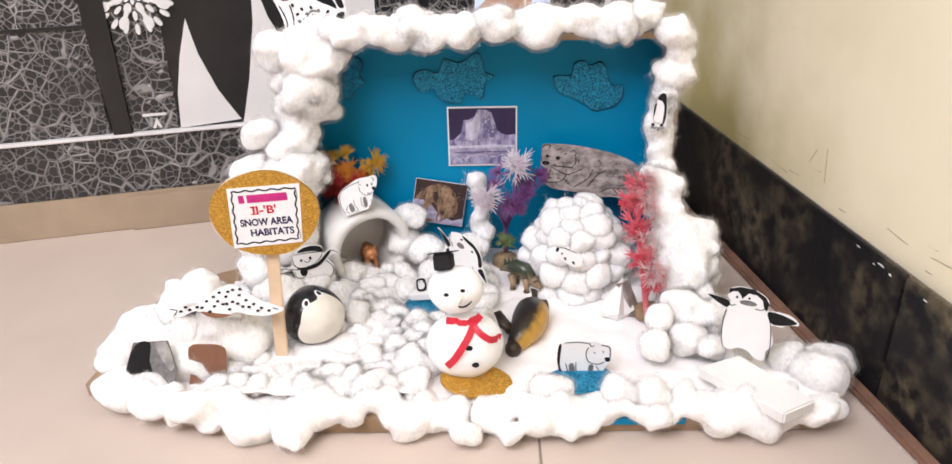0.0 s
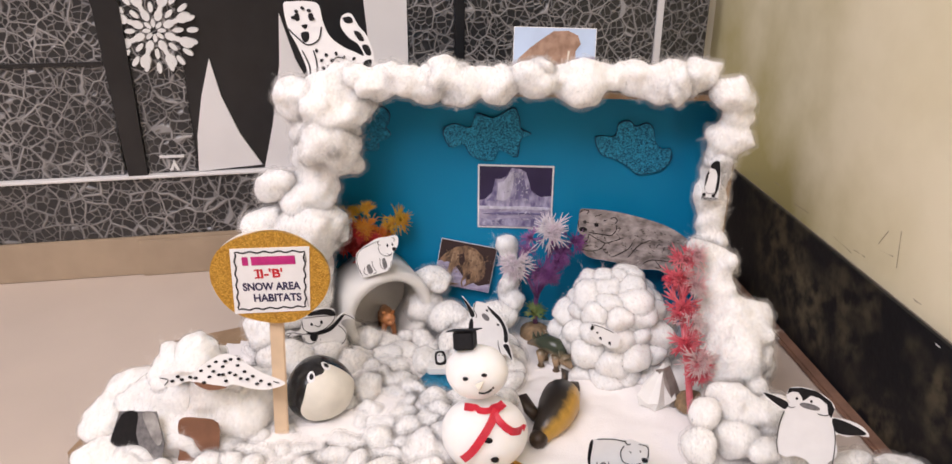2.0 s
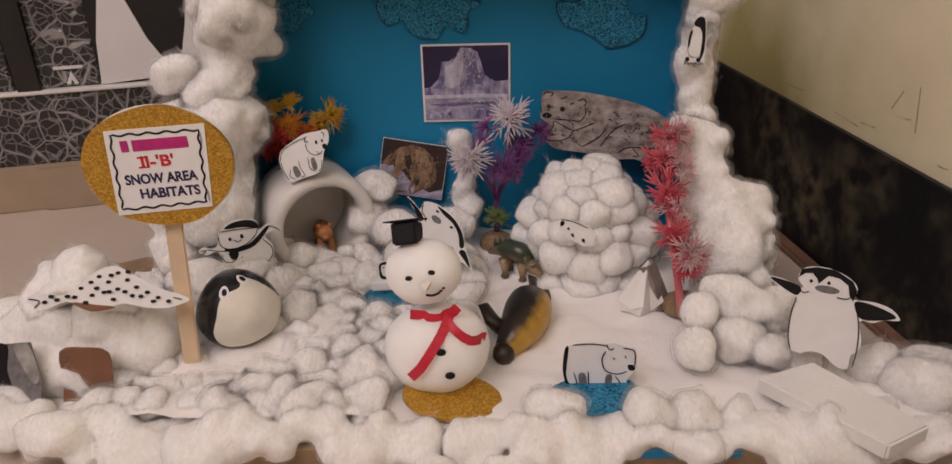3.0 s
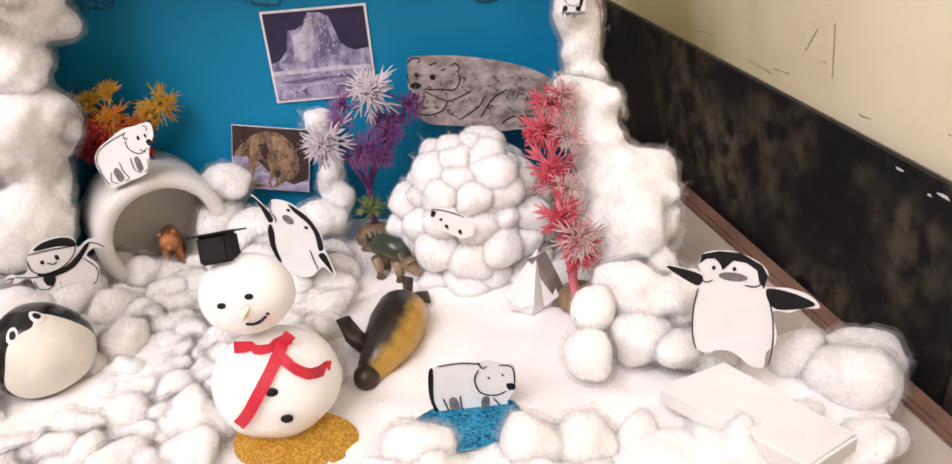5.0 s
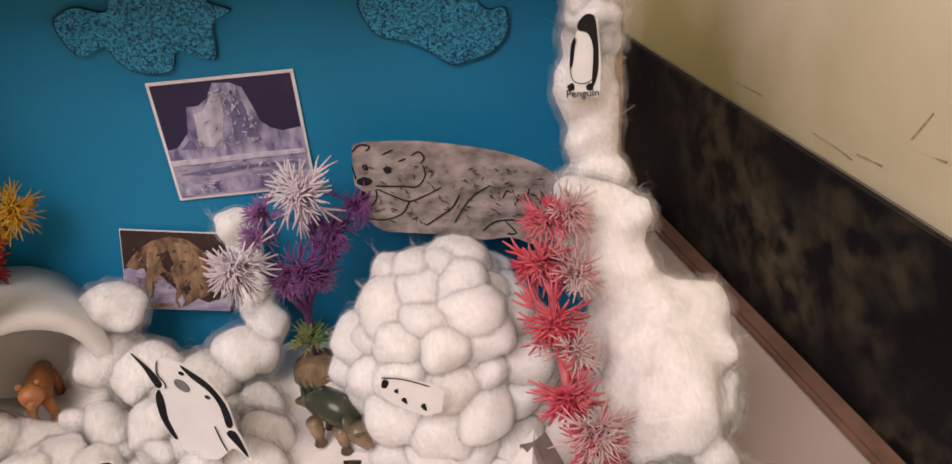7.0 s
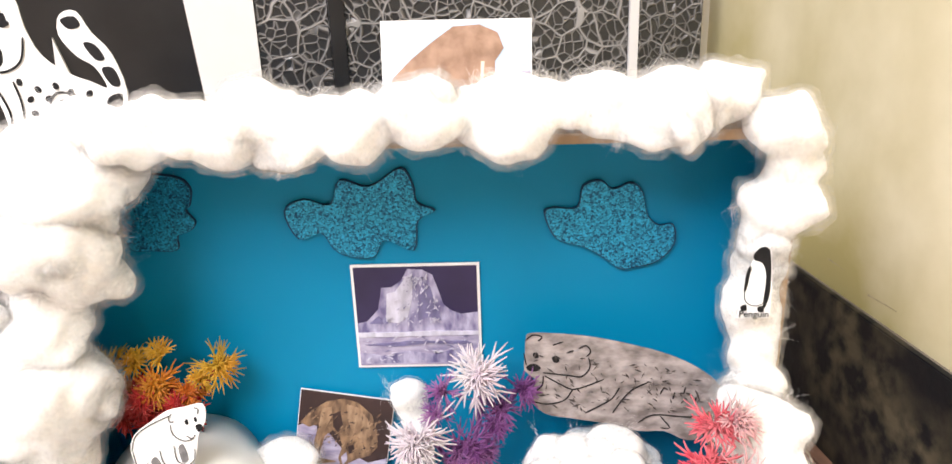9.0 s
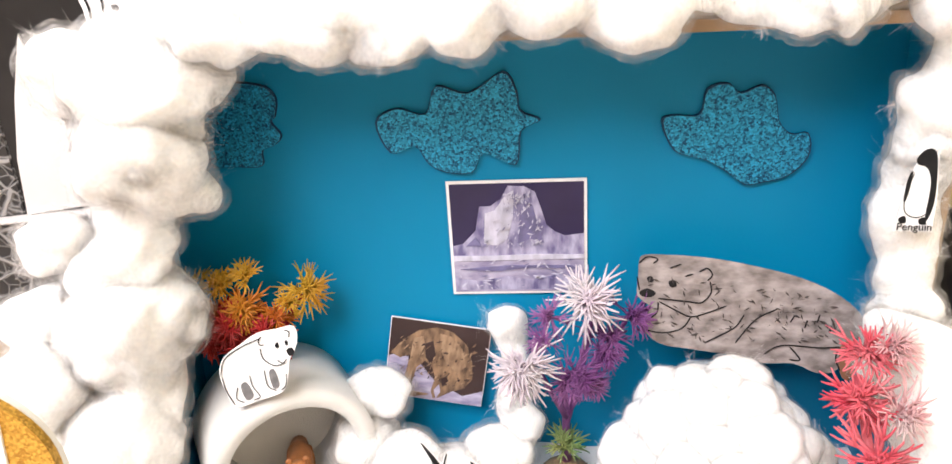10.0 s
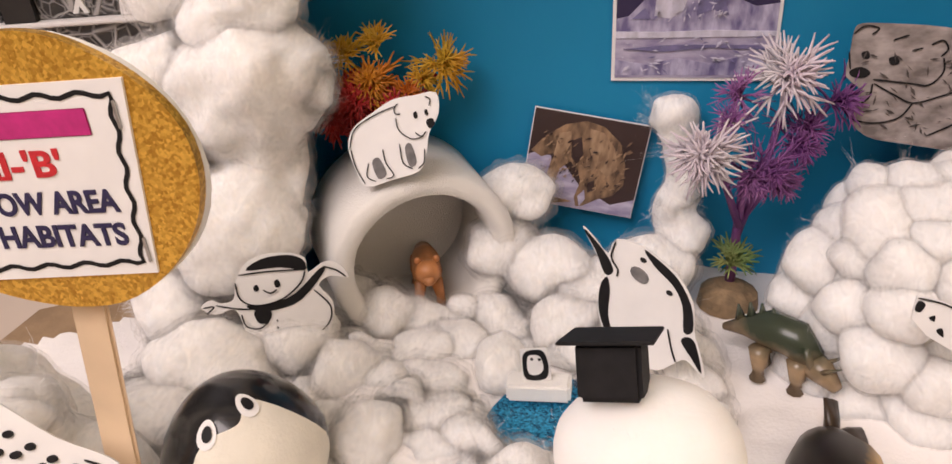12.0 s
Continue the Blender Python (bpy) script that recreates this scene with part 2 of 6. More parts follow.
corner_ramp.inputs[1].default_value, corner_ramp.inputs[2].default_value, corner_ramp.inputs[3].default_value = -0.12, 0.15, 0.12
nt_.links.new(sep_.outputs[1], corner_ramp.inputs[0])
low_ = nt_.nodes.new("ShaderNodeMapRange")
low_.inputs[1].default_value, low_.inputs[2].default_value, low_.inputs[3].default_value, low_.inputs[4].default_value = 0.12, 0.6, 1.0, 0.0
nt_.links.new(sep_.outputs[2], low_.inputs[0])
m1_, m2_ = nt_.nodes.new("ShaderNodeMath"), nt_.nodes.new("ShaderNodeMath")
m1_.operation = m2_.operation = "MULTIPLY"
nt_.links.new(corner_ramp.outputs[0], m1_.inputs[0])
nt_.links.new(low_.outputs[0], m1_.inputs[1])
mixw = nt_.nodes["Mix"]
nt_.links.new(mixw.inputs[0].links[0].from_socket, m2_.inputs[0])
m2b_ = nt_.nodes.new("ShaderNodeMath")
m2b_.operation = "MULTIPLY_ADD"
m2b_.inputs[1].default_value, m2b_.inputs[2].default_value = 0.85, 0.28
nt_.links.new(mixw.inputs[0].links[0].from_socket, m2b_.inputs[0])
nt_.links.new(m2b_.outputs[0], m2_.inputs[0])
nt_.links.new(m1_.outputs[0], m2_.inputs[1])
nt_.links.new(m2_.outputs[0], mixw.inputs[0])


# ---- builders ----
def link(name, bm, material, parent=None, label="", smooth=False, category="", group="", kind=""):
    me = bpy.data.meshes.new(name)
    bm.normal_update()
    bm.to_mesh(me)
    bm.free()
    for m in (material if isinstance(material, (list, tuple)) else [material]):
        me.materials.append(m)
    if smooth:
        for p in me.polygons:
            p.use_smooth = True
    ob = new(name, me)
    if parent:
        ob.parent = parent
    return tagged(ob, label, category, group, kind)


def part(name, bm, material, parent, label="", smooth=False):
    return link(name, bm, material, parent, label, smooth)


def empty(name, m, label, category, group=""):
    ob = new(name)
    ob.empty_display_size = 0.01
    ob.matrix_basis = m
    return tagged(ob, label, category, group)


def box(bm, lo, hi, bevel=0.0):
    g = bmesh.ops.create_cube(bm, size=1, matrix=Matrix.Translation([(a + b) / 2 for a, b in zip(lo, hi)]) @ Matrix.Diagonal((*[b - a for a, b in zip(lo, hi)], 1)))
    if bevel:
        es = list({e for v in g["verts"] for e in v.link_edges})
        bmesh.ops.bevel(bm, geom=es, offset=bevel, segments=2, affect="EDGES")
    return bm


def boxb(lo, hi, bevel=0.0):
    return box(bmesh.new(), lo, hi, bevel)


def smooth_loop(pts, n=4):
    """Closed Catmull-Rom through the points."""
    out = []
    k = len(pts)
    for i in range(k):
        p0, p1, p2, p3 = (Vector(pts[(i + j) % k]) for j in (-1, 0, 1, 2))
        for s in range(n):
            t = s / n
            out.append(0.5 * (2 * p1 + (p2 - p0) * t + (2 * p0 - 5 * p1 + 4 * p2 - p3) * t * t + (3 * p1 - p0 - 3 * p2 + p3) * t ** 3))
    return out


def slab(bm, loop, y0, y1):
    """A flat piece in the x-z plane, from depth y0 (front) to y1."""
    f = [bm.verts.new((p[0], y0, p[1])) for p in loop]
    b = [bm.verts.new((p[0], y1, p[1])) for p in loop]
    k = len(f)
    bm.faces.new(f)
    bm.faces.new(b[::-1])
    for i in range(k):
        bm.faces.new((f[i], b[i], b[(i + 1) % k], f[(i + 1) % k]))
    return bm


def stroke(bm, pts, w, y):
    """A pen stroke: a ribbon along the points, at depth y."""
    vs = [Vector(p) for p in pts]
    rows = []
    for i, p in enumerate(vs):
        d = (vs[min(i + 1, len(vs) - 1)] - vs[max(i - 1, 0)]).normalized()
        nrm = Vector((-d.y, d.x)) * w * (0.5 if 0 < i < len(vs) - 1 else 0.3)
        rows.append([bm.verts.new((q.x, y, q.y)) for q in (p - nrm, p + nrm)])
    for a, b in zip(rows, rows[1:]):
        bm.faces.new((a[0], b[0], b[1], a[1]))


def curve(pts, n=4):
    """Open smooth line through the points."""
    vs = [Vector(p) for p in pts]
    out = []
    for i in range(len(vs) - 1):
        p0, p1, p2, p3 = vs[max(i - 1, 0)], vs[i], vs[i + 1], vs[min(i + 2, len(vs) - 1)]
        for s in range(n):
            t = s / n
            out.append(0.5 * (2 * p1 + (p2 - p0) * t + (2 * p0 - 5 * p1 + 4 * p2 - p3) * t * t + (3 * p1 - p0 - 3 * p2 + p3) * t ** 3))
    return out + [vs[-1]]


def oval(cx, cy, rx, ry, n=14, turn=0.0):
    c, s = math.cos(turn), math.sin(turn)
    return [Vector((cx + rx * math.cos(a) * c - ry * math.sin(a) * s, cy + rx * math.cos(a) * s + ry * math.sin(a) * c)) for a in (2 * math.pi * i / n for i in range(n))]


def face_frame(p, right, up):
    """A pose whose x runs along right, z along up and -y faces out."""
    x = Vector(right).normalized()
    z = Vector(up)
    z = (z - x * z.dot(x)).normalized()
    y = z.cross(x)
    return Matrix.Translation(p) @ Matrix((x, y, z)).transposed().to_4x4()


def cutout(name, label, category, m, outline, s, o, fills=(), lines=(), card=None, width=1.4, sharp=False, thick=0.0007, group=""):
    """A cut-out drawing: outline, fills and pen lines in drawing units (y down), scaled by s about o; m stands it up."""
    def n(p):
        return Vector(((p[0] - o[0]) * s, (o[1] - p[1]) * s))
    root = empty(name, m, label, category, group)
    loop = [n(p) for p in outline]
    part("card", slab(bmesh.new(), loop if sharp else smooth_loop(loop, 3), 0, thick), card or PAPER, root)
    byc = {}
    for k, (mt, pts) in enumerate(fills):
        bm = byc.setdefault(mt, bmesh.new())
        lp = [n(p) for p in pts]
        slab(bm, smooth_loop(lp, 3) if len(lp) < 12 else lp, -0.00025 - 0.00004 * k, -0.00002)
    if lines:
        bm = byc.setdefault(INK, bmesh.new())
        for pts in lines:
            stroke(bm, curve([n(p) for p in pts]), width * s, -0.0006)
    for mt, bm in byc.items():
        part("ink_drawing" if mt is INK else "printed_area", bm, mt, root)
    return root


def lettering(body, size, material, parent, x, z, y, wide=1.0, bold=0.00022, name="lettering"):
    cu = bpy.data.curves.new("text", "FONT")
    cu.body, cu.size, cu.align_x, cu.align_y, cu.offset, cu.extrude = body, size, "CENTER", "CENTER", bold, 0.00015
    ob = new("text", cu)
    me = bpy.data.meshes.new_from_object(ob.evaluated_get(bpy.context.evaluated_depsgraph_get()))
    bpy.data.objects.remove(ob)
    me.materials.clear()
    me.materials.append(material)
    me.transform(Matrix.Translation((x, y, z)) @ Matrix.Rotation(radians(90), 4, "X") @ Matrix.Diagonal((wide, 1, 1, 1)))
    ob = new(name, me)
    ob.parent = parent
    return ob


# cotton wool: soft merged lumps with fine loose fibres
def fibres(vs, ns, count, ln, seed):
    """Short curled fibres standing off the surface, and clumps of long stray ones."""
    rnd = random.Random(seed)
    sv, sf = [], []

    def strand(b, d, l, w, curl):
        k = len(sv)
        mid, tip = b + d * l * 0.55 - curl * 0.25, b + d * l * 0.9 + curl
        sv.extend([b - w, b + w, mid + w * 0.8, mid - w * 0.8, tip])
        sf.extend([(k, k + 1, k + 2, k + 3), (k + 3, k + 2, k + 4)])

    for _ in range(count):
        i = rnd.randrange(len(vs))
        b, n = Vector(vs[i]), Vector(ns[i])
        d = (n * rnd.uniform(0.1, 0.7) + Vector([rnd.gauss(0, 0.7) for _ in range(3)])).normalized()
        l = ln * rnd.uniform(0.3, 1.2) ** 1.4
        w = d.cross(Vector([rnd.gauss(0, 1) for _ in range(3)])).normalized() * rnd.uniform(0.000018, 0.00004)
        strand(b - n * 0.0004, d, l, w, Vector([rnd.gauss(0, 0.45) for _ in range(3)]) * l)
    for _ in range(count // 14):
        i = rnd.randrange(len(vs))
        b, n = Vector(vs[i]), Vector(ns[i])
        d0 = (n * 0.7 + Vector([rnd.gauss(0, 0.6) for _ in range(3)])).normalized()
        c0 = Vector([rnd.gauss(0, 0.3) for _ in range(3)])
        for _ in range(rnd.randrange(7, 16)):
            d = (d0 + Vector([rnd.gauss(0, 0.28) for _ in range(3)])).normalized()
            l = ln * rnd.uniform(1.0, 2.4)
            w = d.cross(Vector([rnd.gauss(0, 1) for _ in range(3)])).normalized() * 0.000045
            strand(b + Vector([rnd.gauss(0, 0.0012) for _ in range(3)]), d, l, w, (c0 + Vector([rnd.gauss(0, 0.25) for _ in range(3)])) * l)
    return [tuple(v) for v in sv], sf


def tuft_data(seed, sub=4, rough=1.0):
    bm = bmesh.new()
    bmesh.ops.create_icosphere(bm, subdivisions=sub, radius=1)
    off = Vector((seed * 7.3, seed * 3.1, seed * 5.7))
    for v in bm.verts:
        p = v.co
        d = 0.34 * noise.noise(p * 1.0 + off) + 0.15 * noise.noise(p * 2.2 + off) + 0.03 * noise.noise(p * 4.7 + off)
        v.co = p * (1 + rough * d)
    vs = np.array([v.co for v in bm.verts])
    fs = [[v.index for v in f.verts] for f in bm.faces]
    bm.free()
    return vs, fs


TUFTS = [tuft_data(i, 3) for i in range(8)]
SMALL = [tuft_data(20 + i, 3, 1.1) for i in range(6)]
BALLS = [tuft_data(40 + i, 3, 0.8) for i in range(5)]


def cotton(name, label, lumps, category="cotton wool", group="", kinds=None, material=None, parent=None, seed=0, kind="", voxel=0.0015, fluff=1.0, ln=0.0042, layers=None, tear=None):
    """One piece of cotton wool: lumps (x, y, z, rx, ry, rz) felted into one soft mass."""
    kinds = kinds or TUFTS
    tear = (1.0 if fluff >= 1 else 0.35 if fluff > 0.5 else 0.0) if tear is None else tear
    if len(lumps) > 8 and not parent:
        root = empty(name, Matrix(), label, category, group)
        layers = layers or (2 if len(lumps) > 13 else 1)
        for i in range(0, len(lumps) - 1, 12):
            cotton("tuft", "", lumps[i:i + 15], kinds=kinds, parent=root, seed=seed * 97 + i, fluff=fluff, layers=layers, tear=tear)
        return root
    rnd = random.Random(seed + len(lumps))
    allv, allf, k = [], [], 0
    for x, y, z, rx, ry, rz in lumps:
        vs, fs = kinds[rnd.randrange(len(kinds))]
        r = np.array(Euler([rnd.uniform(0, 6.28) for _ in range(3)]).to_matrix())
        r2 = np.array(Euler([rnd.uniform(-0.6, 0.6) * tear for _ in range(3)]).to_matrix())
        g = np.array([1 + rnd.uniform(-0.28, 0.34) * tear for _ in range(3)])
        q = ((vs @ r.T) * (rx, ry, rz) * g) @ r2.T + (x, y, z)
        allv.append(q)
        allf += [[i + k for i in f] for f in fs]
        k += len(q)
    me = bpy.data.meshes.new(name)
    me.from_pydata(np.vstack(allv).tolist(), [], allf)
    tmp = new("tmp", me)
    rm = tmp.modifiers.new("felt", "REMESH")
    rm.mode, rm.voxel_size = "VOXEL", voxel
    sm = tmp.modifiers.new("soften", "SMOOTH")
    sm.factor, sm.iterations = 0.5, 16 if len(lumps) > 6 else 9
    me2 = bpy.data.meshes.new_from_object(tmp.evaluated_get(bpy.context.evaluated_depsgraph_get()))
    bpy.data.objects.remove(tmp)
    bpy.data.meshes.remove(me)
    n = len(me2.vertices)
    co, no = np.empty(n * 3), np.empty(n * 3)
    me2.vertices.foreach_get("co", co)
    me2.vertex_normals.foreach_get("vector", no)
    co, no = co.reshape(-1, 3), no.reshape(-1, 3)
    co = co + tear * np.array([0.0034 * noise.noise_vector(Vector(p) * 46) + 0.0013 * noise.noise_vector(Vector(p) * 120) for p in co])
    h = np.array([0.0016 * noise.noise(Vector(p) * 62) + 0.0006 * noise.noise(Vector((p[0] * 190, p[1] * 190, p[2] * 110))) + 0.00022 * noise.noise(Vector(p) * 480) for p in co]) * fluff
    co = co + no * h[:, None]
    faces = [tuple(p.vertices) for p in me2.polygons]
    area = sum(p.area for p in me2.polygons)
    bpy.data.meshes.remove(me2)
    lift = 1.3 * np.array([noise.noise(Vector(p) * 210 + Vector((5, 5, 5))) for p in co])
    lay1 = co + no * ((0.0011 + 0.0007 * lift) * fluff)[:, None]
    lay2 = co + no * ((0.0028 + 0.0017 * lift) * fluff)[:, None]
    sv, sf = fibres(co, no, int(area * 45000), ln * max(fluff, 0.35), seed)
    me = bpy.data.meshes.new(name)
    me.from_pydata(co.tolist(), [], faces)
    me.materials.append(material or COTTON)
    me.polygons.foreach_set("use_smooth", [True] * len(me.polygons))
    ob = new(name, me)
    if layers is None:
        layers = 2 if len(lumps) > 13 or max(q[3] for q in lumps) > 0.0122 and not parent else 1
    nf, fuzz, ff, idx = len(faces), [], [], []
    for k, lay in enumerate((lay1, lay2)[:layers]):
        fuzz += lay.tolist()
        ff += [tuple(i + k * n for i in f) for f in faces]
        idx += [k] * nf
    ff += [tuple(i + layers * n for i in f) for f in sf]
    mf = bpy.data.meshes.new("fluff")
    mf.from_pydata(fuzz + sv, [], ff)
    for mt in (VEIL, VEIL2, LOOSE):
        mf.materials.append(mt)
    mf.polygons.foreach_set("material_index", idx + [2] * len(sf))
    mf.polygons.foreach_set("use_smooth", [True] * len(idx) + [False] * len(sf))
    fl = new("fluff", mf)
    fl.parent = ob
    tagged(fl, kind="stuff")
    if parent:
        ob.parent = parent
        return ob
    return tagged(ob, label, category, group, kind)


def chain(path, n, r, jit, seed):
    """Lumps strewn along a line of points."""
    rnd = random.Random(seed)
    ps = [Vector(p) for p in path]
    out = []
    for i in range(n):
        t = (i + 0.5) / n * (len(ps) - 1)
        a = min(int(t), len(ps) - 2)
        p = ps[a].lerp(ps[a + 1], t - a)
        q = [p[j] + rnd.uniform(-jit, jit) for j in range(3)]
        k = r * rnd.uniform(0.75, 1.3)
        out.append((*q, k * rnd.uniform(0.9, 1.25), k * rnd.uniform(0.8, 1.1), k * rnd.uniform(0.8, 1.15)))
    return out


# ---- the room ----
WALL_A = radians(10.0)      # the side wall's turn
CUP_A = radians(14.0)       # the cupboard front's turn
WALL = Matrix.Translation((0.2814, -0.0783, 0)) @ Matrix.Rotation(WALL_A, 4, "Z")      # y runs along the wall, x into it
CUP = Matrix.Translation((-0.40, 0.10, 0)) @ Matrix.Rotation(CUP_A, 4, "Z")            # x runs along the front, -y faces out


def setting(name, bm, material, m, label, category="", smooth=False):
    ob = link(name, bm, material, None, label, smooth, category or name.split("_")[0], kind="structure")
    ob.matrix_basis = m
    return ob


TILE = 0.6
floor = setting("floor", boxb((-2.6, -2.6, -0.05), (2.2, 1.2, -0.0015)), mat("floor_joint", (0.3, 0.25, 0.2), 0.8), Matrix(), "beige glazed floor tiles with thin darker joints")
side_wall = setting("wall_right", boxb((0.0, -2.9, 0.0), (0.12, 0.9, 2.6)), WALLS, WALL, "cream painted wall, mottled darker olive low and toward the corner", "wall")
setting("wall_back", boxb((-2.0, 0.04, 0.0), (0.75, 0.16, 2.6)), WALLP, CUP, "unseen left wall, darkened to cut bounced light behind the cupboard", "wall")
# left and front walls are out of view, coloured dark to cut bounced light
LOWBOUNCE = mat("low_bounce_wall_paint", (0.42, 0.38, 0.33), 0.85, 0.1, 4)
setting("wall_left", boxb((-2.3, -2.6, 0.0), (-2.2, 0.4, 2.6)), LOWBOUNCE, Matrix(), "unseen left wall, darkened to cut bounced light", "wall")
bm = bmesh.new()
box(bm, (-2.3, -1.55, 0.0), (-1.5, -1.43, 2.6))
box(bm, (0.1, -1.55, 0.0), (0.62, -1.43, 2.6))
box(bm, (-1.5, -1.55, 0.0), (0.1, -1.43, 1.1))
box(bm, (-1.5, -1.55, 2.35), (0.1, -1.43, 2.6))
setting("wall_front", bm, LOWBOUNCE, Matrix(), "unseen front wall with a wide window opening, darkened to cut bounced light", "wall")
setting("ceiling", boxb((-2.6, -2.8, 2.6), (1.6, 1.2, 2.7)), mat("white_ceiling", (0.8, 0.79, 0.76), 0.9), Matrix(), "plain white ceiling")

# side wall skirting: black tiles with a joint, and a brown strip at the foot
skirting = setting("baseboard_right", boxb((-0.004, -2.6, 0.0), (-0.001, 0.4, 0.1075)), mat("joint_grout", (0.18, 0.15, 0.12), 0.9), WALL, "black stained skirting tiles along the wall", "baseboard")
y = 0.40
for edge in (-0.137, -0.737, -1.337, -1.937, -2.537):
    part("tile", boxb((-0.009, edge + 0.001, 0.0015), (-0.004, y - 0.001, 0.109), 0.0008), SKIRT, skirting)
    y = edge
setting("trim_cove", boxb((-0.021, -2.6, 0.0), (-0.009, 0.38, 0.006), 0.002), mat("brown_foot_strip", (0.24, 0.13, 0.085), 0.7, 0.3, 60, 0.2, 200), WALL, "narrow brown strip at the foot of the skirting", "trim")

# scratches and chipped paint just above the skirting
SCRATCH = mat("dark_scratch", (0.5, 0.42, 0.26), 0.9, 0.3, 200)
rs = random.Random(5)
for k in range(18):
    yy_, zz_ = rs.uniform(-0.35, 0.28), 0.113 + abs(rs.gauss(0, 0.012))
    ln_ = rs.uniform(0.006, 0.03)
    sl_ = rs.uniform(-0.12, 0.12)
    bm = bmesh.new()
    w_ = rs.uniform(0.00015, 0.0004)
    q_ = [bm.verts.new((-0.0004, yy_ + t_ * ln_, zz_ + t_ * ln_ * sl_ + rs.uniform(-1, 1) * 0.0004 + s_ * w_)) for t_ in (0, 0.35, 0.7, 1) for s_ in (-1, 1)]
    for i_ in range(3):
        bm.faces.new((q_[2 * i_], q_[2 * i_ + 1], q_[2 * i_ + 3], q_[2 * i_ + 2]))
    part("scratch", bm, SCRATCH, side_wall)
for ya, za, yb, zb in ((-0.010, 0.156, -0.014, 0.128), (0.004, 0.150, 0.012, 0.136)):
    bm = bmesh.new()
    q_ = [bm.verts.new((-0.0004, y_ + s_ * 0.0005, z_)) for y_, z_ in ((ya, za), (yb, zb)) for s_ in (-1, 1)]
    bm.faces.new((q_[0], q_[1], q_[3], q_[2]))
    part("scratch", bm, SCRATCH, side_wall)
for yc, zc, w_, h_ in ((-0.112, 0.104, 0.0036, 0.0011), (-0.083, 0.105, 0.0026, 0.0008), (-0.123, 0.102, 0.0016, 0.0012), (-0.104, 0.101, 0.0012, 0.0008), (-0.16, 0.103, 0.002, 0.0009), (-0.19, 0.098, 0.0015, 0.001)):
    bm = bmesh.new()
    bm.faces.new([bm.verts.new((-0.0094, yc + w_ * math.cos(t_) * (1 + 0.45 * math.sin(3 * t_ + 90 * yc)), zc + h_ * math.sin(t_) * (1 + 0.3 * math.cos(2 * t_)))) for t_ in [2 * math.pi * i_ / 11 for i_ in range(11)]])
    part("paint_chip", bm, WHITEP, skirting)

# cupboard: embossed sheet fronts on a patterned plinth
cupboard = empty("cupboard", CUP, "tall cupboard with black and silver crackle-patterned fronts", "cupboard")
part("plinth", boxb((-1.3, 0.001, 0.0435), (0.6195, 0.035, 0.1085), 0.001), CRACKS, cupboard, "black crackle-patterned plinth")
part("plinth_edge", boxb((-1.3, -0.003, 0.108), (0.6195, 0.03, 0.1115), 0.001), SILVER, cupboard, "thin silvery edge strip")
part("base_step", boxb((-1.3, -0.002, 0.0), (0.6195, 0.035, 0.0435), 0.001), RISER, cupboard, "tan tiled base")
part("base_tile", boxb((0.002, -0.006, 0.0), (0.30, -0.002, 0.040), 0.001), RISER, cupboard)
part("door", boxb((-0.70, 0.004, 0.1115), (0.0, 0.035, 1.9), 0.001), CRACK, cupboard)
part("door_seam", boxb((-0.70, 0.002, 0.224), (-0.002, 0.0045, 0.228)), BLACKG, cupboard)
part("door", boxb((0.0225, 0.004, 0.1115), (0.0715, 0.035, 1.9), 0.001), CRACK, cupboard)
part("door", boxb((0.0715, 0.0045, 0.1115), (0.294, 0.035, 1.9), 0.001), BLACKG, cupboard, "black laminate door with pale curved inlays")
part("door", boxb((0.294, 0.004, 0.1115), (0.342, 0.035, 1.9), 0.001), CRACK, cupboard)
part("door", boxb((0.352, 0.004, 0.1115), (0.560, 0.035, 1.9), 0.001), CRACK, cupboard)
part("door", boxb((0.567, 0.004, 0.1115), (0.6195, 0.035, 1.9), 0.001), CRACK, cupboard)
bm = bmesh.new()
slab(bm, [(0.004, 0.1115), (0.0225, 0.1115), (0.0225, 0.28), (0.010, 0.34), (-0.03, 0.6), (-0.05, 0.6), (-0.012, 0.34), (-0.002, 0.28)], -0.001, 0.01)
part("dark_strip", bm, BLACKG, cupboard)
for a, b in ((0.342, 0.352), (0.560, 0.567)):
    part("dark_strip" if a < 0.5 else "pale_strip", boxb((a, 0.002, 0.1115), (b, 0.03, 1.9)), BLACKG if a < 0.5 else SILVER, cupboard)
inl = slab(bmesh.new(), [Vector(p) for p in ((0.0725, 0.112), (0.137, 0.116), (0.118, 0.15), (0.104, 0.19), (0.097, 0.228), (0.085, 0.19), (0.076, 0.15))], 0.002, 0.01)
part("pale_inlay", inl, SILVER, cupboard)
inl = slab(bmesh.new(), [Vector(p) for p in ((0.139, 0.112), (0.20, 0.112), (0.196, 0.19), (0.180, 0.225), (0.168, 0.27), (0.164, 0.22), (0.152, 0.16))], 0.002, 0.01)
part("pale_inlay", inl, SILVER, cupboard)
inl = slab(bmesh.new(), [Vector(p) for p in ((0.262, 0.112), (0.2935, 0.112), (0.2935, 0.5), (0.245, 0.5), (0.248, 0.32), (0.255, 0.22))], 0.002, 0.01)
part("pale_inlay", inl, SILVER, cupboard)
bm = bmesh.new()
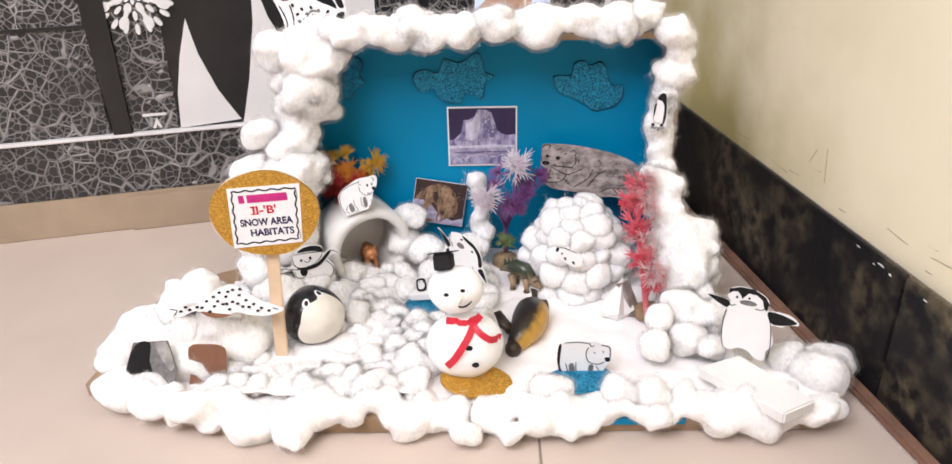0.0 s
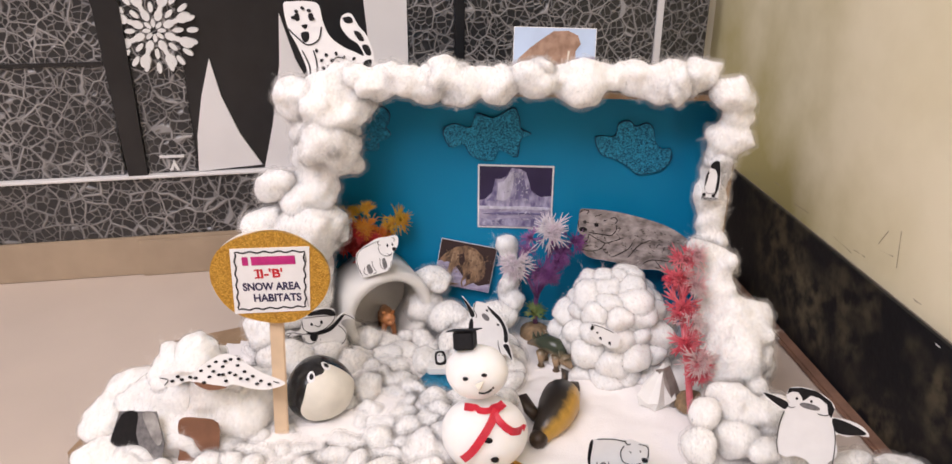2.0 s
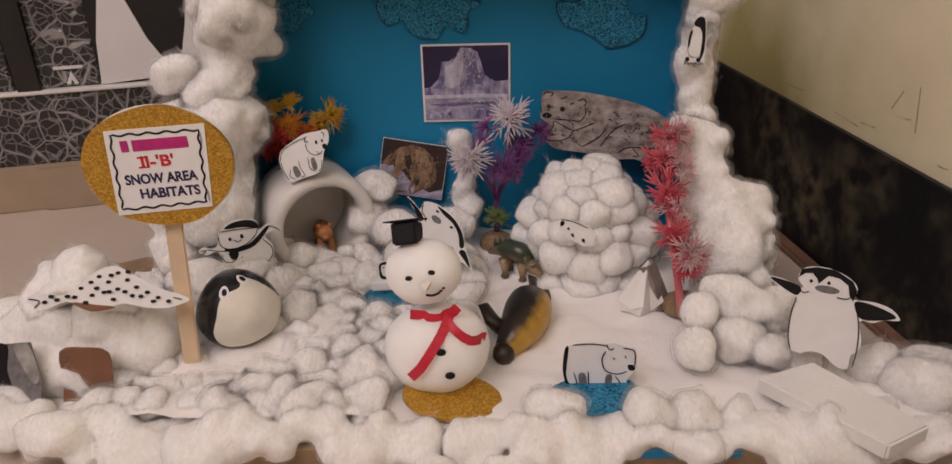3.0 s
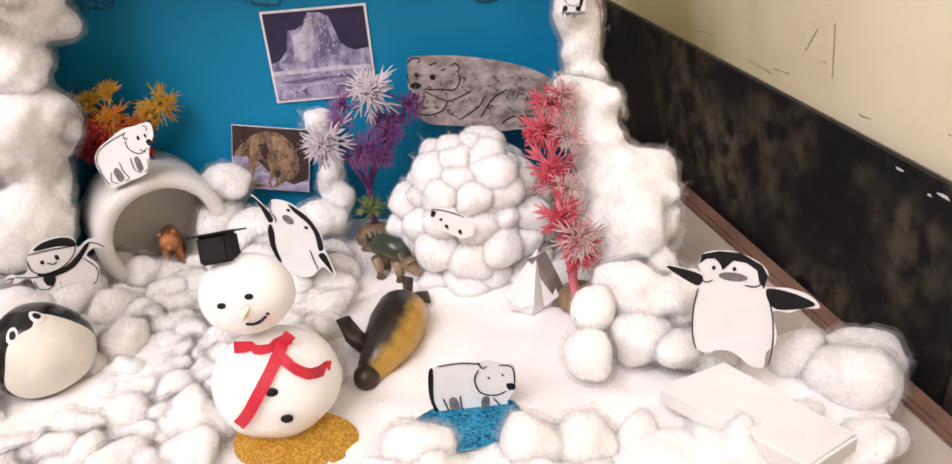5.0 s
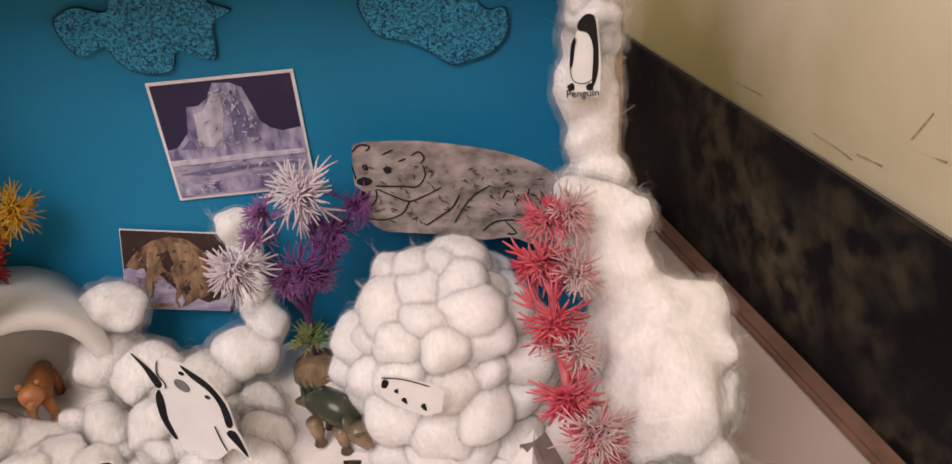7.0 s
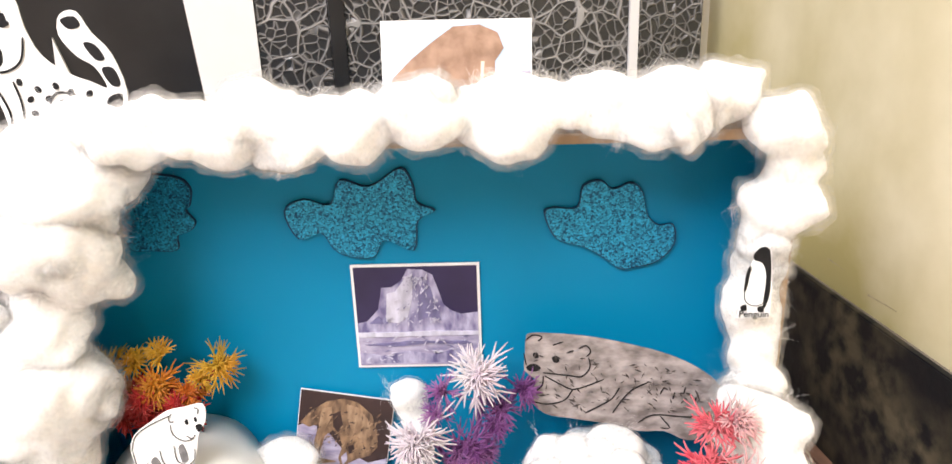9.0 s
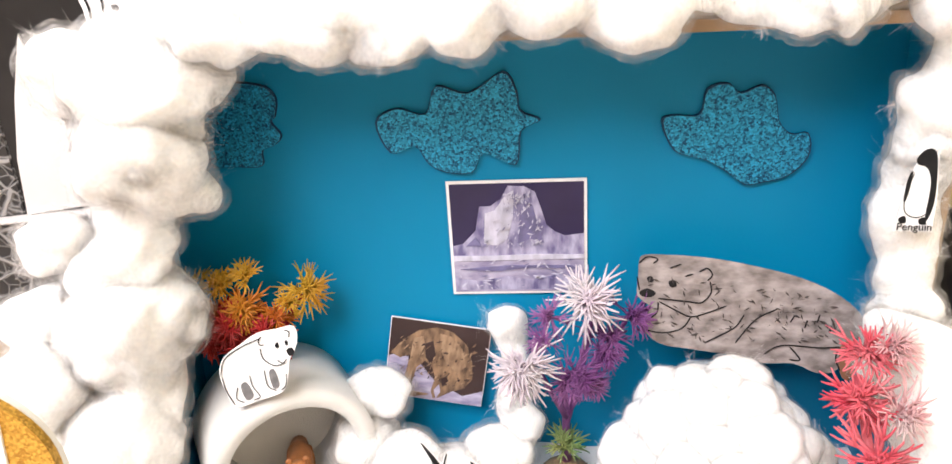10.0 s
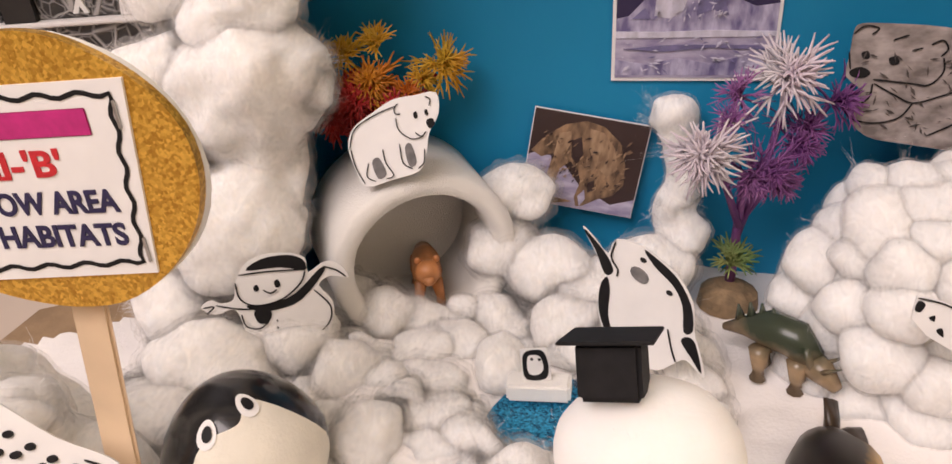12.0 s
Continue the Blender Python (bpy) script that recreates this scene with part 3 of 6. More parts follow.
for ring, (r0, k, ln, w) in enumerate(((0.003, 8, 0.008, 0.004), (0.010, 8, 0.011, 0.0075), (0.017, 16, 0.010, 0.0045), (0.024, 8, 0.014, 0.010), (0.030, 20, 0.011, 0.005))):
    for i in range(k):
        a = 2 * math.pi * (i + 0.5 * (ring % 2)) / k
        slab(bm, oval(0.050 + (r0 + ln / 2) * math.cos(a), 0.256 + (r0 + ln / 2) * math.sin(a), ln / 2, w / 2, 10, a), 0.0015 - 0.0004 * ring, 0.0045)
part("flower_medallion", bm, WHITEP, cupboard, "white printed flower medallion")
bm = slab(bmesh.new(), [Vector(p) for p in ((0.044, 0.1145), (0.0475, 0.1145), (0.049, 0.119), (0.051, 0.1145), (0.054, 0.1145), (0.0495, 0.126))], 0.002, 0.004)
part("maker_mark", bm, WHITEP, cupboard)
part("maker_mark", boxb((0.036, 0.002, 0.128), (0.060, 0.004, 0.1305)), SILVER, cupboard)

# ---- the display box ----
def plate(pts, z0, z1):
    bm = bmesh.new()
    f = [bm.verts.new((x, y, z1)) for x, y in pts]
    b = [bm.verts.new((x, y, z0)) for x, y in pts]
    bm.faces.new(f)
    bm.faces.new(b[::-1])
    for i in range(len(pts)):
        bm.faces.new((b[i], b[(i + 1) % len(pts)], f[(i + 1) % len(pts)], f[i]))
    bmesh.ops.recalc_face_normals(bm, faces=bm.faces[:])
    return bm


base_board = link("base_board", plate([(-0.20, -0.2475), (0.245, -0.2475), (0.255, -0.205), (0.192, -0.12), (0.18, 0.012), (-0.20, 0.012)], 0.001, 0.014), CARDBOARD, None, "flat cardboard base of the snow display", category="board")
bm = bmesh.new()
lo = [(-0.312, -0.202), (-0.2, -0.247), (-0.2, 0.005), (-0.30, -0.05)]
f = [bm.verts.new((x, y, 0.0125)) for x, y in lo]
b = [bm.verts.new((x, y, 0.0015)) for x, y in lo]
bm.faces.new(f)
bm.faces.new(b[::-1])
for i in range(4):
    bm.faces.new((f[i], b[i], b[(i + 1) % 4], f[(i + 1) % 4]))
part("side_flap", bm, CARDBOARD, base_board)
carton = empty("backdrop_box", Matrix(), "blue-lined open carton standing as a backdrop, rim covered in cotton", "box")
part("back_panel", boxb((-0.168, 0.0, 0.014), (0.1645, 0.005, 0.243)), BLUE, carton, "bright blue card lining")
part("top_panel", boxb((-0.168, -0.045, 0.2385), (0.1645, 0.0, 0.243)), CARDBOARD, carton)
part("side_panel", boxb((-0.172, -0.045, 0.014), (-0.168, 0.005, 0.243)), CARDBOARD, carton)
part("side_panel", boxb((0.1645, -0.045, 0.014), (0.168, 0.005, 0.243)), CARDBOARD, carton)
for x in (-0.168, 0.164):
    part("side_lining", boxb((x, -0.044, 0.0145), (x + 0.0005, 0.0, 0.238)), BLUE, carton)

# ---- cotton wool on the box and the board ----
cotton("cotton_garland", "thick white cotton wool roll along the top rim", chain([(-0.12, -0.048, 0.250), (-0.05, -0.05, 0.2495), (0.04, -0.05, 0.252), (0.145, -0.048, 0.255)], 42, 0.0108, 0.004, 1))
cotton("cotton_garland", "thick fluffy cotton wool down the box's side rim", chain([(-0.135, -0.05, 0.243), (-0.145, -0.05, 0.225), (-0.155, -0.05, 0.19), (-0.158, -0.05, 0.15), (-0.172, -0.06, 0.11), (-0.182, -0.07, 0.05)], 40, 0.0160, 0.011, 2) + [(-0.198, -0.06, 0.135, 0.016, 0.014, 0.016), (-0.203, -0.07, 0.105, 0.017, 0.015, 0.018), (-0.2, -0.08, 0.075, 0.018, 0.015, 0.018), (-0.19, -0.055, 0.165, 0.014, 0.013, 0.016), (-0.2, -0.085, 0.045, 0.018, 0.016, 0.017), (-0.165, -0.05, 0.235, 0.02, 0.014, 0.014)])
cotton("cotton_garland", "narrow cotton wool strip down the box's side rim", chain([(0.155, -0.048, 0.250), (0.165, -0.044, 0.235), (0.163, -0.04, 0.21), (0.158, -0.038, 0.18), (0.156, -0.038, 0.15), (0.157, -0.05, 0.12), (0.159, -0.066, 0.098)], 30, 0.0098, 0.0032, 3), tear=0.6)
cotton("cotton_drift", "tall fluffy cotton heap beside the box", chain([(0.152, -0.058, 0.122), (0.160, -0.075, 0.100), (0.168, -0.09, 0.083)], 8, 0.0135, 0.004, 4) + chain([(0.172, -0.095, 0.075), (0.174, -0.105, 0.058), (0.166, -0.12, 0.035), (0.176, -0.15, 0.025), (0.188, -0.158, 0.022)], 15, 0.0175, 0.008, 5))
rnd = random.Random(11)
bd = [(-0.275 + 0.0105 * i, -0.242 + rnd.uniform(-0.012, 0.008) + 0.028 * max(0.0, min(1.0, (-0.19 - (-0.275 + 0.0105 * i)) / 0.085)), 0.017 + rnd.uniform(-0.004, 0.008)) for i in range(51)]
bd = [(x, y - 0.008, 0.012) if abs(x + 0.004) < 0.03 else (x, y, z) for x, y, z in bd]
for a, lab in ((0, "loose cotton wool edge beside the little house"), (13, "fluffy cotton wool border along the board's front edge"), (26, "fluffy cotton wool border with a blue strip below"), (39, "loose cotton wool border near the foam block")):
    cotton("cotton_border", lab, [(x, y, z, 0.0135 * k, 0.013 * k, 0.0105 * k) for (x, y, z) in bd[a:a + 13] for k in (rnd.uniform(0.7, 1.25),)], seed=a, group="cotton border pieces")
spots = []
for i in range(2500):
    x, y = rnd.uniform(-0.205, 0.0), rnd.uniform(-0.226, -0.055)
    if math.hypot(x + 0.05, (y + 0.112) * 0.9) < 0.028 or math.hypot(x + 0.006, y + 0.215) < 0.04 or math.hypot(x + 0.225, y + 0.17) < 0.045 or math.hypot(x + 0.132, y + 0.172) < 0.025:
        continue
    if len(spots) > 120 or any(math.hypot(x - u, y - v) < 0.0138 for u, v in spots):
        continue
    spots.append((x, y))
for i, (x, y) in enumerate(spots):
    k = rnd.uniform(0.009, 0.0135)
    a = rnd.uniform(0, 6.28)
    z = 0.0225 + rnd.uniform(0, 0.005)
    cotton("cotton_tuft", "small white cotton wool tuft lying on the board", [(x, y, z, k * 1.15, k * 1.05, k * 0.8), (x + k * 0.9 * math.cos(a), y + k * 0.9 * math.sin(a), z - 0.002, k * 0.8, k * 0.8, k * 0.62)], group="cotton tufts on the board", kinds=SMALL, seed=i)
for i, (x, y, z, k) in enumerate(((-0.15, -0.09, 0.035, 0.017), (-0.175, -0.11, 0.035, 0.02), (-0.19, -0.135, 0.03, 0.018), (-0.075, -0.03, 0.045, 0.016), (-0.055, -0.04, 0.042, 0.016), (-0.035, -0.045, 0.036, 0.018), (-0.012, -0.032, 0.042, 0.014), (-0.072, -0.022, 0.068, 0.013), (-0.14, -0.055, 0.03, 0.016), (-0.045, -0.065, 0.033, 0.014), (-0.025, -0.075, 0.03, 0.013),
                                  (0.25, -0.215, 0.027, 0.019), (0.262, -0.2, 0.026, 0.016), (0.235, -0.195, 0.026, 0.014), (0.19, -0.185, 0.03, 0.015), (0.175, -0.19, 0.033, 0.012), (0.212, -0.165, 0.024, 0.014), (0.2, -0.15, 0.026, 0.016), (0.12, -0.235, 0.024, 0.013), (0.10, -0.235, 0.026, 0.014), (0.05, -0.232, 0.026, 0.013), (-0.03, -0.165, 0.03, 0.013))):
    cotton("cotton_tuft", "soft fist-shaped lump of white cotton wool", [(x, y, z, k * 1.1, k, k * 0.8), (x + k * 0.5, y - k * 0.2, z - k * 0.2, k * 0.7, k * 0.7, k * 0.6)], group="cotton lumps", seed=i + 300, tear=0.35)

cotton("cotton_wisp", "upright cotton wool wisp beside the wolf photograph", chain([(-0.006, -0.011, 0.102), (-0.003, -0.013, 0.085), (-0.002, -0.017, 0.065), (0.0, -0.024, 0.04)], 20, 0.0066, 0.0028, 9), layers=1)

# a thin cotton sheet spread over the whole board
bm = bmesh.new()
nx, ny = 97, 55
grid = []
for j in range(ny):
    row = []
    for i in range(nx):
        x, y = -0.285 + 0.555 * i / (nx - 1), -0.243 + 0.243 * j / (ny - 1)
        p = Vector((x, y, 0))
        z = 0.0205 + 0.003 * noise.noise(p * 40) + 0.0016 * noise.noise(p * 95) + 0.0008 * noise.noise(p * 230)
        z += 0.0092 * max(0.0, min(1.0, (0.01 - x) / 0.02, (x + 0.2) / 0.02, (-0.075 - y) / 0.015, (math.hypot(x + 0.006, y + 0.215) - 0.036) / 0.012, (math.hypot(x + 0.05, (y + 0.112) * 0.9) - 0.026) / 0.008))
        row.append(bm.verts.new((x + 0.003 * noise.noise(p * 60 + Vector((9, 0, 0))), y, z)))
    grid.append(row)
for j in range(ny - 1):
    for i in range(nx - 1):
        x, y = grid[j][i].co.x, grid[j][i].co.y
        if y < -0.243 + max(0, (-0.185 - x)) * 0.40 or x > min(0.255, 0.183 + max(0.0, -0.115 - y) * 0.85) or (x < -0.2 and y > -0.10 + 0.6 * (x + 0.2) + 0.06):
            continue
        bm.faces.new((grid[j][i], grid[j][i + 1], grid[j + 1][i + 1], grid[j + 1][i]))
bmesh.ops.delete(bm, geom=[v for v in bm.verts if not v.link_faces], context="VERTS")
link("cotton_snow", bm, mat("pressed_cotton", (0.92, 0.89, 0.87), 0.95, 0.07, 25, 0.2, 700), None, "thin pressed cotton sheet spread over the board", True, "cotton wool", kind="stuff")

# igloo of cotton balls
igloo = empty("igloo", pose(0.086, -0.053, 0.02), "dome-shaped igloo built of white cotton balls", "igloo")
bm = bmesh.new()
bmesh.ops.create_uvsphere(bm, u_segments=20, v_segments=12, radius=1, matrix=Matrix.Diagonal((0.0462, 0.0457, 0.0715, 1)))
part("core", bm, COTTON, igloo, smooth=True)
for k in range(7):
    el = radians(2 + 14.5 * k)
    n_ = max(1, int(14 * math.cos(el) + 0.5))
    for i in range(n_):
        a = 2 * math.pi * (i + 0.5 * (k % 2)) / n_ + rnd.uniform(-0.09, 0.09)
        e2 = el + rnd.uniform(-0.06, 0.06)
        q = rnd.uniform(0.82, 1.25)
        lf = rnd.uniform(0.95, 1.09)
        cotton("cotton_ball", "", [(lf * 0.0415 * math.cos(e2) * math.cos(a), lf * 0.0415 * math.cos(e2) * math.sin(a), lf * 0.066 * math.sin(e2), 0.0130 * q, 0.0125 * q, 0.0105 * q)], kinds=BALLS, parent=igloo, seed=k * 31 + i, fluff=0.8, layers=1)

# little cotton house
house = empty("snow_house", pose(-0.222, -0.178, 0.015), "little cotton wool house with brown paper door", "toy house")
cotton("wall", "", [(0.0, 0, 0.02, 0.044, 0.030, 0.026), (0.022, -0.004, 0.035, 0.022, 0.024, 0.024), (-0.022, 0.0, 0.032, 0.024, 0.024, 0.024), (0.03, 0.0, 0.018, 0.02, 0.024, 0.02), (-0.04, 0.0, 0.014, 0.022, 0.026, 0.02)], parent=house)
cotton("roof", "", [(0.002, 0.004, 0.058, 0.022, 0.02, 0.014), (0.018, 0.0, 0.055, 0.020, 0.02, 0.014), (-0.016, 0.002, 0.054, 0.020, 0.02, 0.014), (0.005, 0.002, 0.071, 0.012, 0.012, 0.009)], parent=house)
cotton("snow_bank", "", [(-0.062, -0.006, 0.012, 0.016, 0.02, 0.016), (-0.055, 0.016, 0.02, 0.02, 0.02, 0.018), (-0.03, -0.038, 0.008, 0.014, 0.012, 0.010)], parent=house)
door = slab(bmesh.new(), smooth_loop([(-0.012, 0.0), (0.012, 0.001), (0.013, 0.012), (0.014, 0.03), (0.002, 0.033), (-0.010, 0.031), (-0.011, 0.014)], 3), 0, 0.001)
d = part("door", door, BROWNP, house, "brown paper door")
d.matrix_basis = pose(0.013, -0.037, 0.003, -6, 0, 0) @ Matrix.Scale(1.12, 4)

# pipe den
pipe = empty("pipe_den", Matrix.Translation((-0.102, -0.058, 0.052)) @ Matrix.Rotation(radians(30), 4, "Z"), "white felt-covered pipe lying as a den", "pipe")
bm = bmesh.new()
segs = 48
prof = [(0.004, 0.030), (0.0, 0.0315), (0.0, 0.0375), (0.003, 0.0395), (0.048, 0.0405), (0.048, 0.030)]
rings = [[bm.verts.new((r * math.cos(2 * math.pi * i / segs), y, r * math.sin(2 * math.pi * i / segs))) for i in range(segs)] for y, r in prof]
for a in range(len(prof)):
    for i in range(segs):
        bm.faces.new((rings[a][i], rings[a][(i + 1) % segs], rings[(a + 1) % len(prof)][(i + 1) % segs], rings[(a + 1) % len(prof)][i]))
part("tube", bm, FELT, pipe, smooth=True)
bm = bmesh.new()
bmesh.ops.create_circle(bm, cap_ends=True, segments=32, radius=0.0302, matrix=Matrix.Translation((0, 0.044, 0)) @ Matrix.Rotation(radians(90), 4, "X"))
part("back_wall", bm, FELT, pipe)

# ---- flat cut-outs and pictures ----
bp = face_frame((0.2000, -0.2150, 0.0405), (0.95, -0.30, 0.04), (0.03, 0.17, 0.98))
cutout("penguin_cutout", "large paper penguin cut-out with spread black wings", "paper cut-out", bp,
       [(1000, 480), (1029, 482), (1058, 494), (1074, 498), (1062, 482), (1063, 466), (1070, 455), (1090, 449), (1124, 451), (1163, 469), (1179, 490), (1174, 514), (1200, 515), (1222, 518), (1250, 529), (1266, 550), (1237, 553), (1216, 562), (1190, 561), (1198, 600), (1197, 626), (1182, 643), (1179, 673), (1155, 671), (1126, 646), (1098, 643), (1081, 650), (1058, 640), (1053, 609), (1054, 565), (1064, 526), (1046, 516), (1024, 500)], 0.000247, (1150, 670),
       [(INK, [(1004, 481), (1040, 486), (1068, 497), (1064, 515), (1048, 511)]), (INK, [(1176, 519), (1205, 520), (1240, 532), (1258, 546), (1215, 556), (1188, 552)]),
        (INK, [(1062, 474), (1066, 456), (1095, 449), (1132, 452), (1168, 474), (1178, 493), (1173, 518), (1164, 505), (1160, 484), (1142, 470), (1120, 466), (1107, 480), (1102, 485), (1098, 474), (1088, 463), (1074, 464)]),
        (GREYINK, oval(1120, 497, 25, 8, 14, 0.1)), (INK, oval(1087, 481, 3.2, 3.8, 8)), (INK, oval(1122, 482, 3.2, 3.8, 8))],
       [[(1061, 520), (1054, 560), (1053, 610), (1060, 642)], [(1178, 520), (1190, 575), (1192, 630), (1187, 668)], [(1064, 500), (1074, 508), (1086, 504)], [(1140, 512), (1158, 514), (1168, 508)]], width=2.4)
cutout("bear_cutout", "white paper polar bear cut-out on a blue glitter pool", "paper cut-out", face_frame((0.0732, -0.2103, 0.0215), (1, 0, -0.05), (0.02, 0.09, 1)),
       [(827, 520), (840, 506), (870, 502), (893, 504), (905, 501), (925, 508), (940, 512), (944, 545), (932, 565), (926, 590), (895, 593), (880, 588), (862, 592), (840, 586), (830, 560)], 0.000345, (880, 590),
       [(INK, [(930, 540), (940, 540), (942, 548), (933, 549)]), (INK, [(828, 515), (834, 512), (833, 560), (842, 582), (836, 582), (827, 552)]), (GREYINK, [(853, 560), (863, 558), (868, 580), (858, 584)]), (GREYINK, [(897, 560), (907, 560), (905, 585), (897, 582)])],
       [[(893, 515), (888, 530), (895, 550), (915, 556), (930, 550)], [(840, 506), (870, 503), (895, 506)], [(920, 509), (938, 514), (941, 540)], [(905, 526), (908, 530)], [(924, 522), (926, 527)], [(845, 556), (852, 578), (845, 585)], [(868, 553), (872, 580), (890, 590)], [(912, 560), (922, 575), (924, 588)], [(893, 503), (898, 512), (905, 510)]], width=2.0)
cutout("penguin_cutout", "small paper penguin cut-out raising its wing", "paper cut-out", face_frame((-0.0126, -0.0978, 0.038), (0.94, -0.28, 0.10), (-0.05, 0.18, 0.98)),
       [(966, 375), (985, 393), (1005, 416), (1020, 392), (1058, 398), (1092, 420), (1118, 445), (1138, 485), (1140, 530), (1148, 560), (1156, 606), (1128, 580), (1108, 590), (1080, 606), (1030, 596), (1000, 560), (987, 515), (992, 470), (1002, 450), (984, 412)], 0.000222, (1080, 605),
       [(INK, [(968, 379), (986, 396), (1006, 422), (1014, 445), (1000, 450), (986, 412)]), (INK, [(1064, 404), (1092, 424), (1116, 448), (1135, 487), (1138, 528), (1124, 532), (1122, 490), (1108, 458), (1080, 430)]), (INK, [(992, 472), (1004, 455), (1008, 480), (1004, 520), (1012, 560), (1002, 556), (989, 515)]), (INK, [(1130, 540), (1142, 550), (1152, 598), (1136, 574), (1120, 548)]),
        (INK, oval(1062, 421, 5.5, 3.5, 8, 0.5)), (INK, oval(1102, 470, 5.5, 3.5, 8, 0.5)), (GREYINK, oval(1056, 446, 17, 10, 12, 0.7))],
       [[(1020, 394), (1012, 420), (1022, 440), (1020, 452)], [(1100, 530), (1105, 560), (1112, 585)]], width=3.0)
cutout("snowman_cutout", "paper snowman drawing with hat and scarf", "paper cut-out", face_frame((-0.1497, -0.0997, 0.036), (0.97, 0.23, -0.06), (0.06, 0.28, 0.96)),
       [(341, 487), (358, 476), (372, 482), (392, 476), (398, 448), (412, 420), (440, 404), (480, 401), (508, 410), (512, 434), (536, 418), (560, 420), (576, 444), (548, 440), (528, 456), (548, 482), (546, 520), (524, 548), (490, 570), (430, 572), (410, 545), (404, 515), (392, 492), (362, 500)], 0.000235, (470, 570),
       [(INK, [(416, 428), (440, 410), (480, 404), (505, 412), (508, 430), (470, 424)]), (INK, [(412, 486), (450, 484), (490, 468), (530, 428), (538, 432), (500, 478), (460, 494), (430, 496)]), (INK, [(424, 496), (450, 496), (446, 514), (430, 516)]), (INK, [(425, 456), (431, 452), (434, 460), (428, 463)]), (INK, [(458, 448), (464, 444), (468, 454), (461, 457)])],
       [[(398, 448), (404, 475), (430, 486), (470, 476), (500, 450), (508, 430)], [(404, 435), (450, 430), (508, 428)], [(365, 484), (395, 490), (420, 492)], [(345, 488), (362, 486), (350, 498)], [(404, 500), (410, 520), (430, 525), (446, 514)], [(520, 462), (545, 490), (540, 520), (510, 545)], [(440, 460), (452, 466), (462, 460)], [(536, 424), (556, 430), (572, 442)]]
       + [[(459, 510 + 12 * i), (460, 514 + 12 * i)] for i in range(4)], width=2.6)
cutout("bear_cutout", "white paper polar bear cut-out on the pipe", "paper cut-out", face_frame((-0.1109, -0.0645, 0.0935), (1, 0.08, 0.0), (0.03, 0.26, 0.96)),
       [(579, 235), (590, 205), (622, 182), (655, 162), (690, 156), (725, 152), (728, 185), (712, 215), (706, 250), (694, 276), (650, 290), (604, 301), (588, 270)], 0.000232, (650, 290),
       [(INK, [(708, 196), (718, 192), (722, 202), (713, 208)]), (GREYINK, [(617, 262), (628, 254), (640, 280), (626, 288)]), (GREYINK, [(672, 238), (682, 232), (690, 262), (678, 268)]), (INK, [(688, 184), (693, 181), (695, 190), (690, 192)]), (INK, [(706, 180), (710, 178), (712, 186), (708, 187)])],
       [[(582, 240), (592, 208), (625, 186), (660, 172)], [(584, 240), (590, 268), (604, 296)], [(664, 168), (658, 176), (660, 184), (668, 184)], [(708, 158), (716, 162), (714, 172)], [(660, 190), (664, 210), (684, 224), (704, 220)], [(690, 214), (700, 220), (708, 212)], [(636, 240), (640, 262), (652, 282), (640, 288)], [(612, 262), (608, 284), (622, 292)], [(664, 232), (668, 262), (684, 272)], [(704, 240), (702, 262), (692, 272)]], width=2.0)
GREYINK_D = mat("dark_pencil", (0.07, 0.055, 0.05), 0.7, 0.4, 300)
grey_bear = cutout("bear_cutout", "large grey pencil-shaded reclining bear cut-out", "paper cut-out", face_frame((0.0931, -0.0304, 0.098), (1, -0.08, 0.03), (-0.03, 0.18, 0.98)),
       [(1098, 372), (1108, 361), (1150, 362), (1200, 366), (1250, 374), (1310, 388), (1370, 406), (1420, 430), (1456, 458), (1474, 486), (1464, 512), (1440, 530), (1432, 570), (1400, 578), (1360, 560), (1310, 560), (1250, 545), (1180, 534), (1130, 524), (1100, 490), (1116, 458), (1094, 436), (1096, 404)], 0.000252, (1250, 530),
       [(INK, [(1098, 428), (1112, 422), (1126, 430), (1118, 438), (1102, 436)]), (INK, [(1111, 402), (1120, 400), (1122, 410), (1114, 410)]), (INK, [(1148, 410), (1158, 408), (1162, 418), (1152, 420)]), (BROWNP, [(1435, 530), (1450, 520), (1462, 560), (1450, 590), (1436, 575)])],
       [[(1098, 375), (1112, 364), (1130, 368), (1122, 376)], [(1200, 392), (1214, 386), (1222, 398), (1214, 408)], [(1218, 410), (1220, 430), (1204, 448), (1180, 446), (1130, 440)], [(1094, 400), (1098, 425)], [(1130, 446), (1126, 468), (1100, 486)], [(1132, 446), (1160, 462), (1186, 474), (1216, 466), (1246, 454)], [(1186, 474), (1170, 496), (1136, 504), (1106, 498)], [(1330, 460), (1296, 478), (1270, 510), (1262, 522)], [(1276, 470), (1262, 492), (1240, 506), (1210, 522)],
        [(1310, 542), (1340, 526), (1400, 530), (1434, 528)], [(1352, 528), (1370, 552), (1352, 552)], [(1434, 530), (1428, 548), (1436, 572)], [(1474, 490), (1468, 506), (1452, 520)], [(1150, 385), (1170, 378)], [(1176, 400), (1190, 396)], [(1380, 480), (1376, 494)], [(1400, 470), (1396, 484)], [(1420, 490), (1416, 502)], [(1360, 470), (1352, 484)]], card=GREYPAPER, width=2.6)
rm_ = random.Random(8)
bm = bmesh.new()
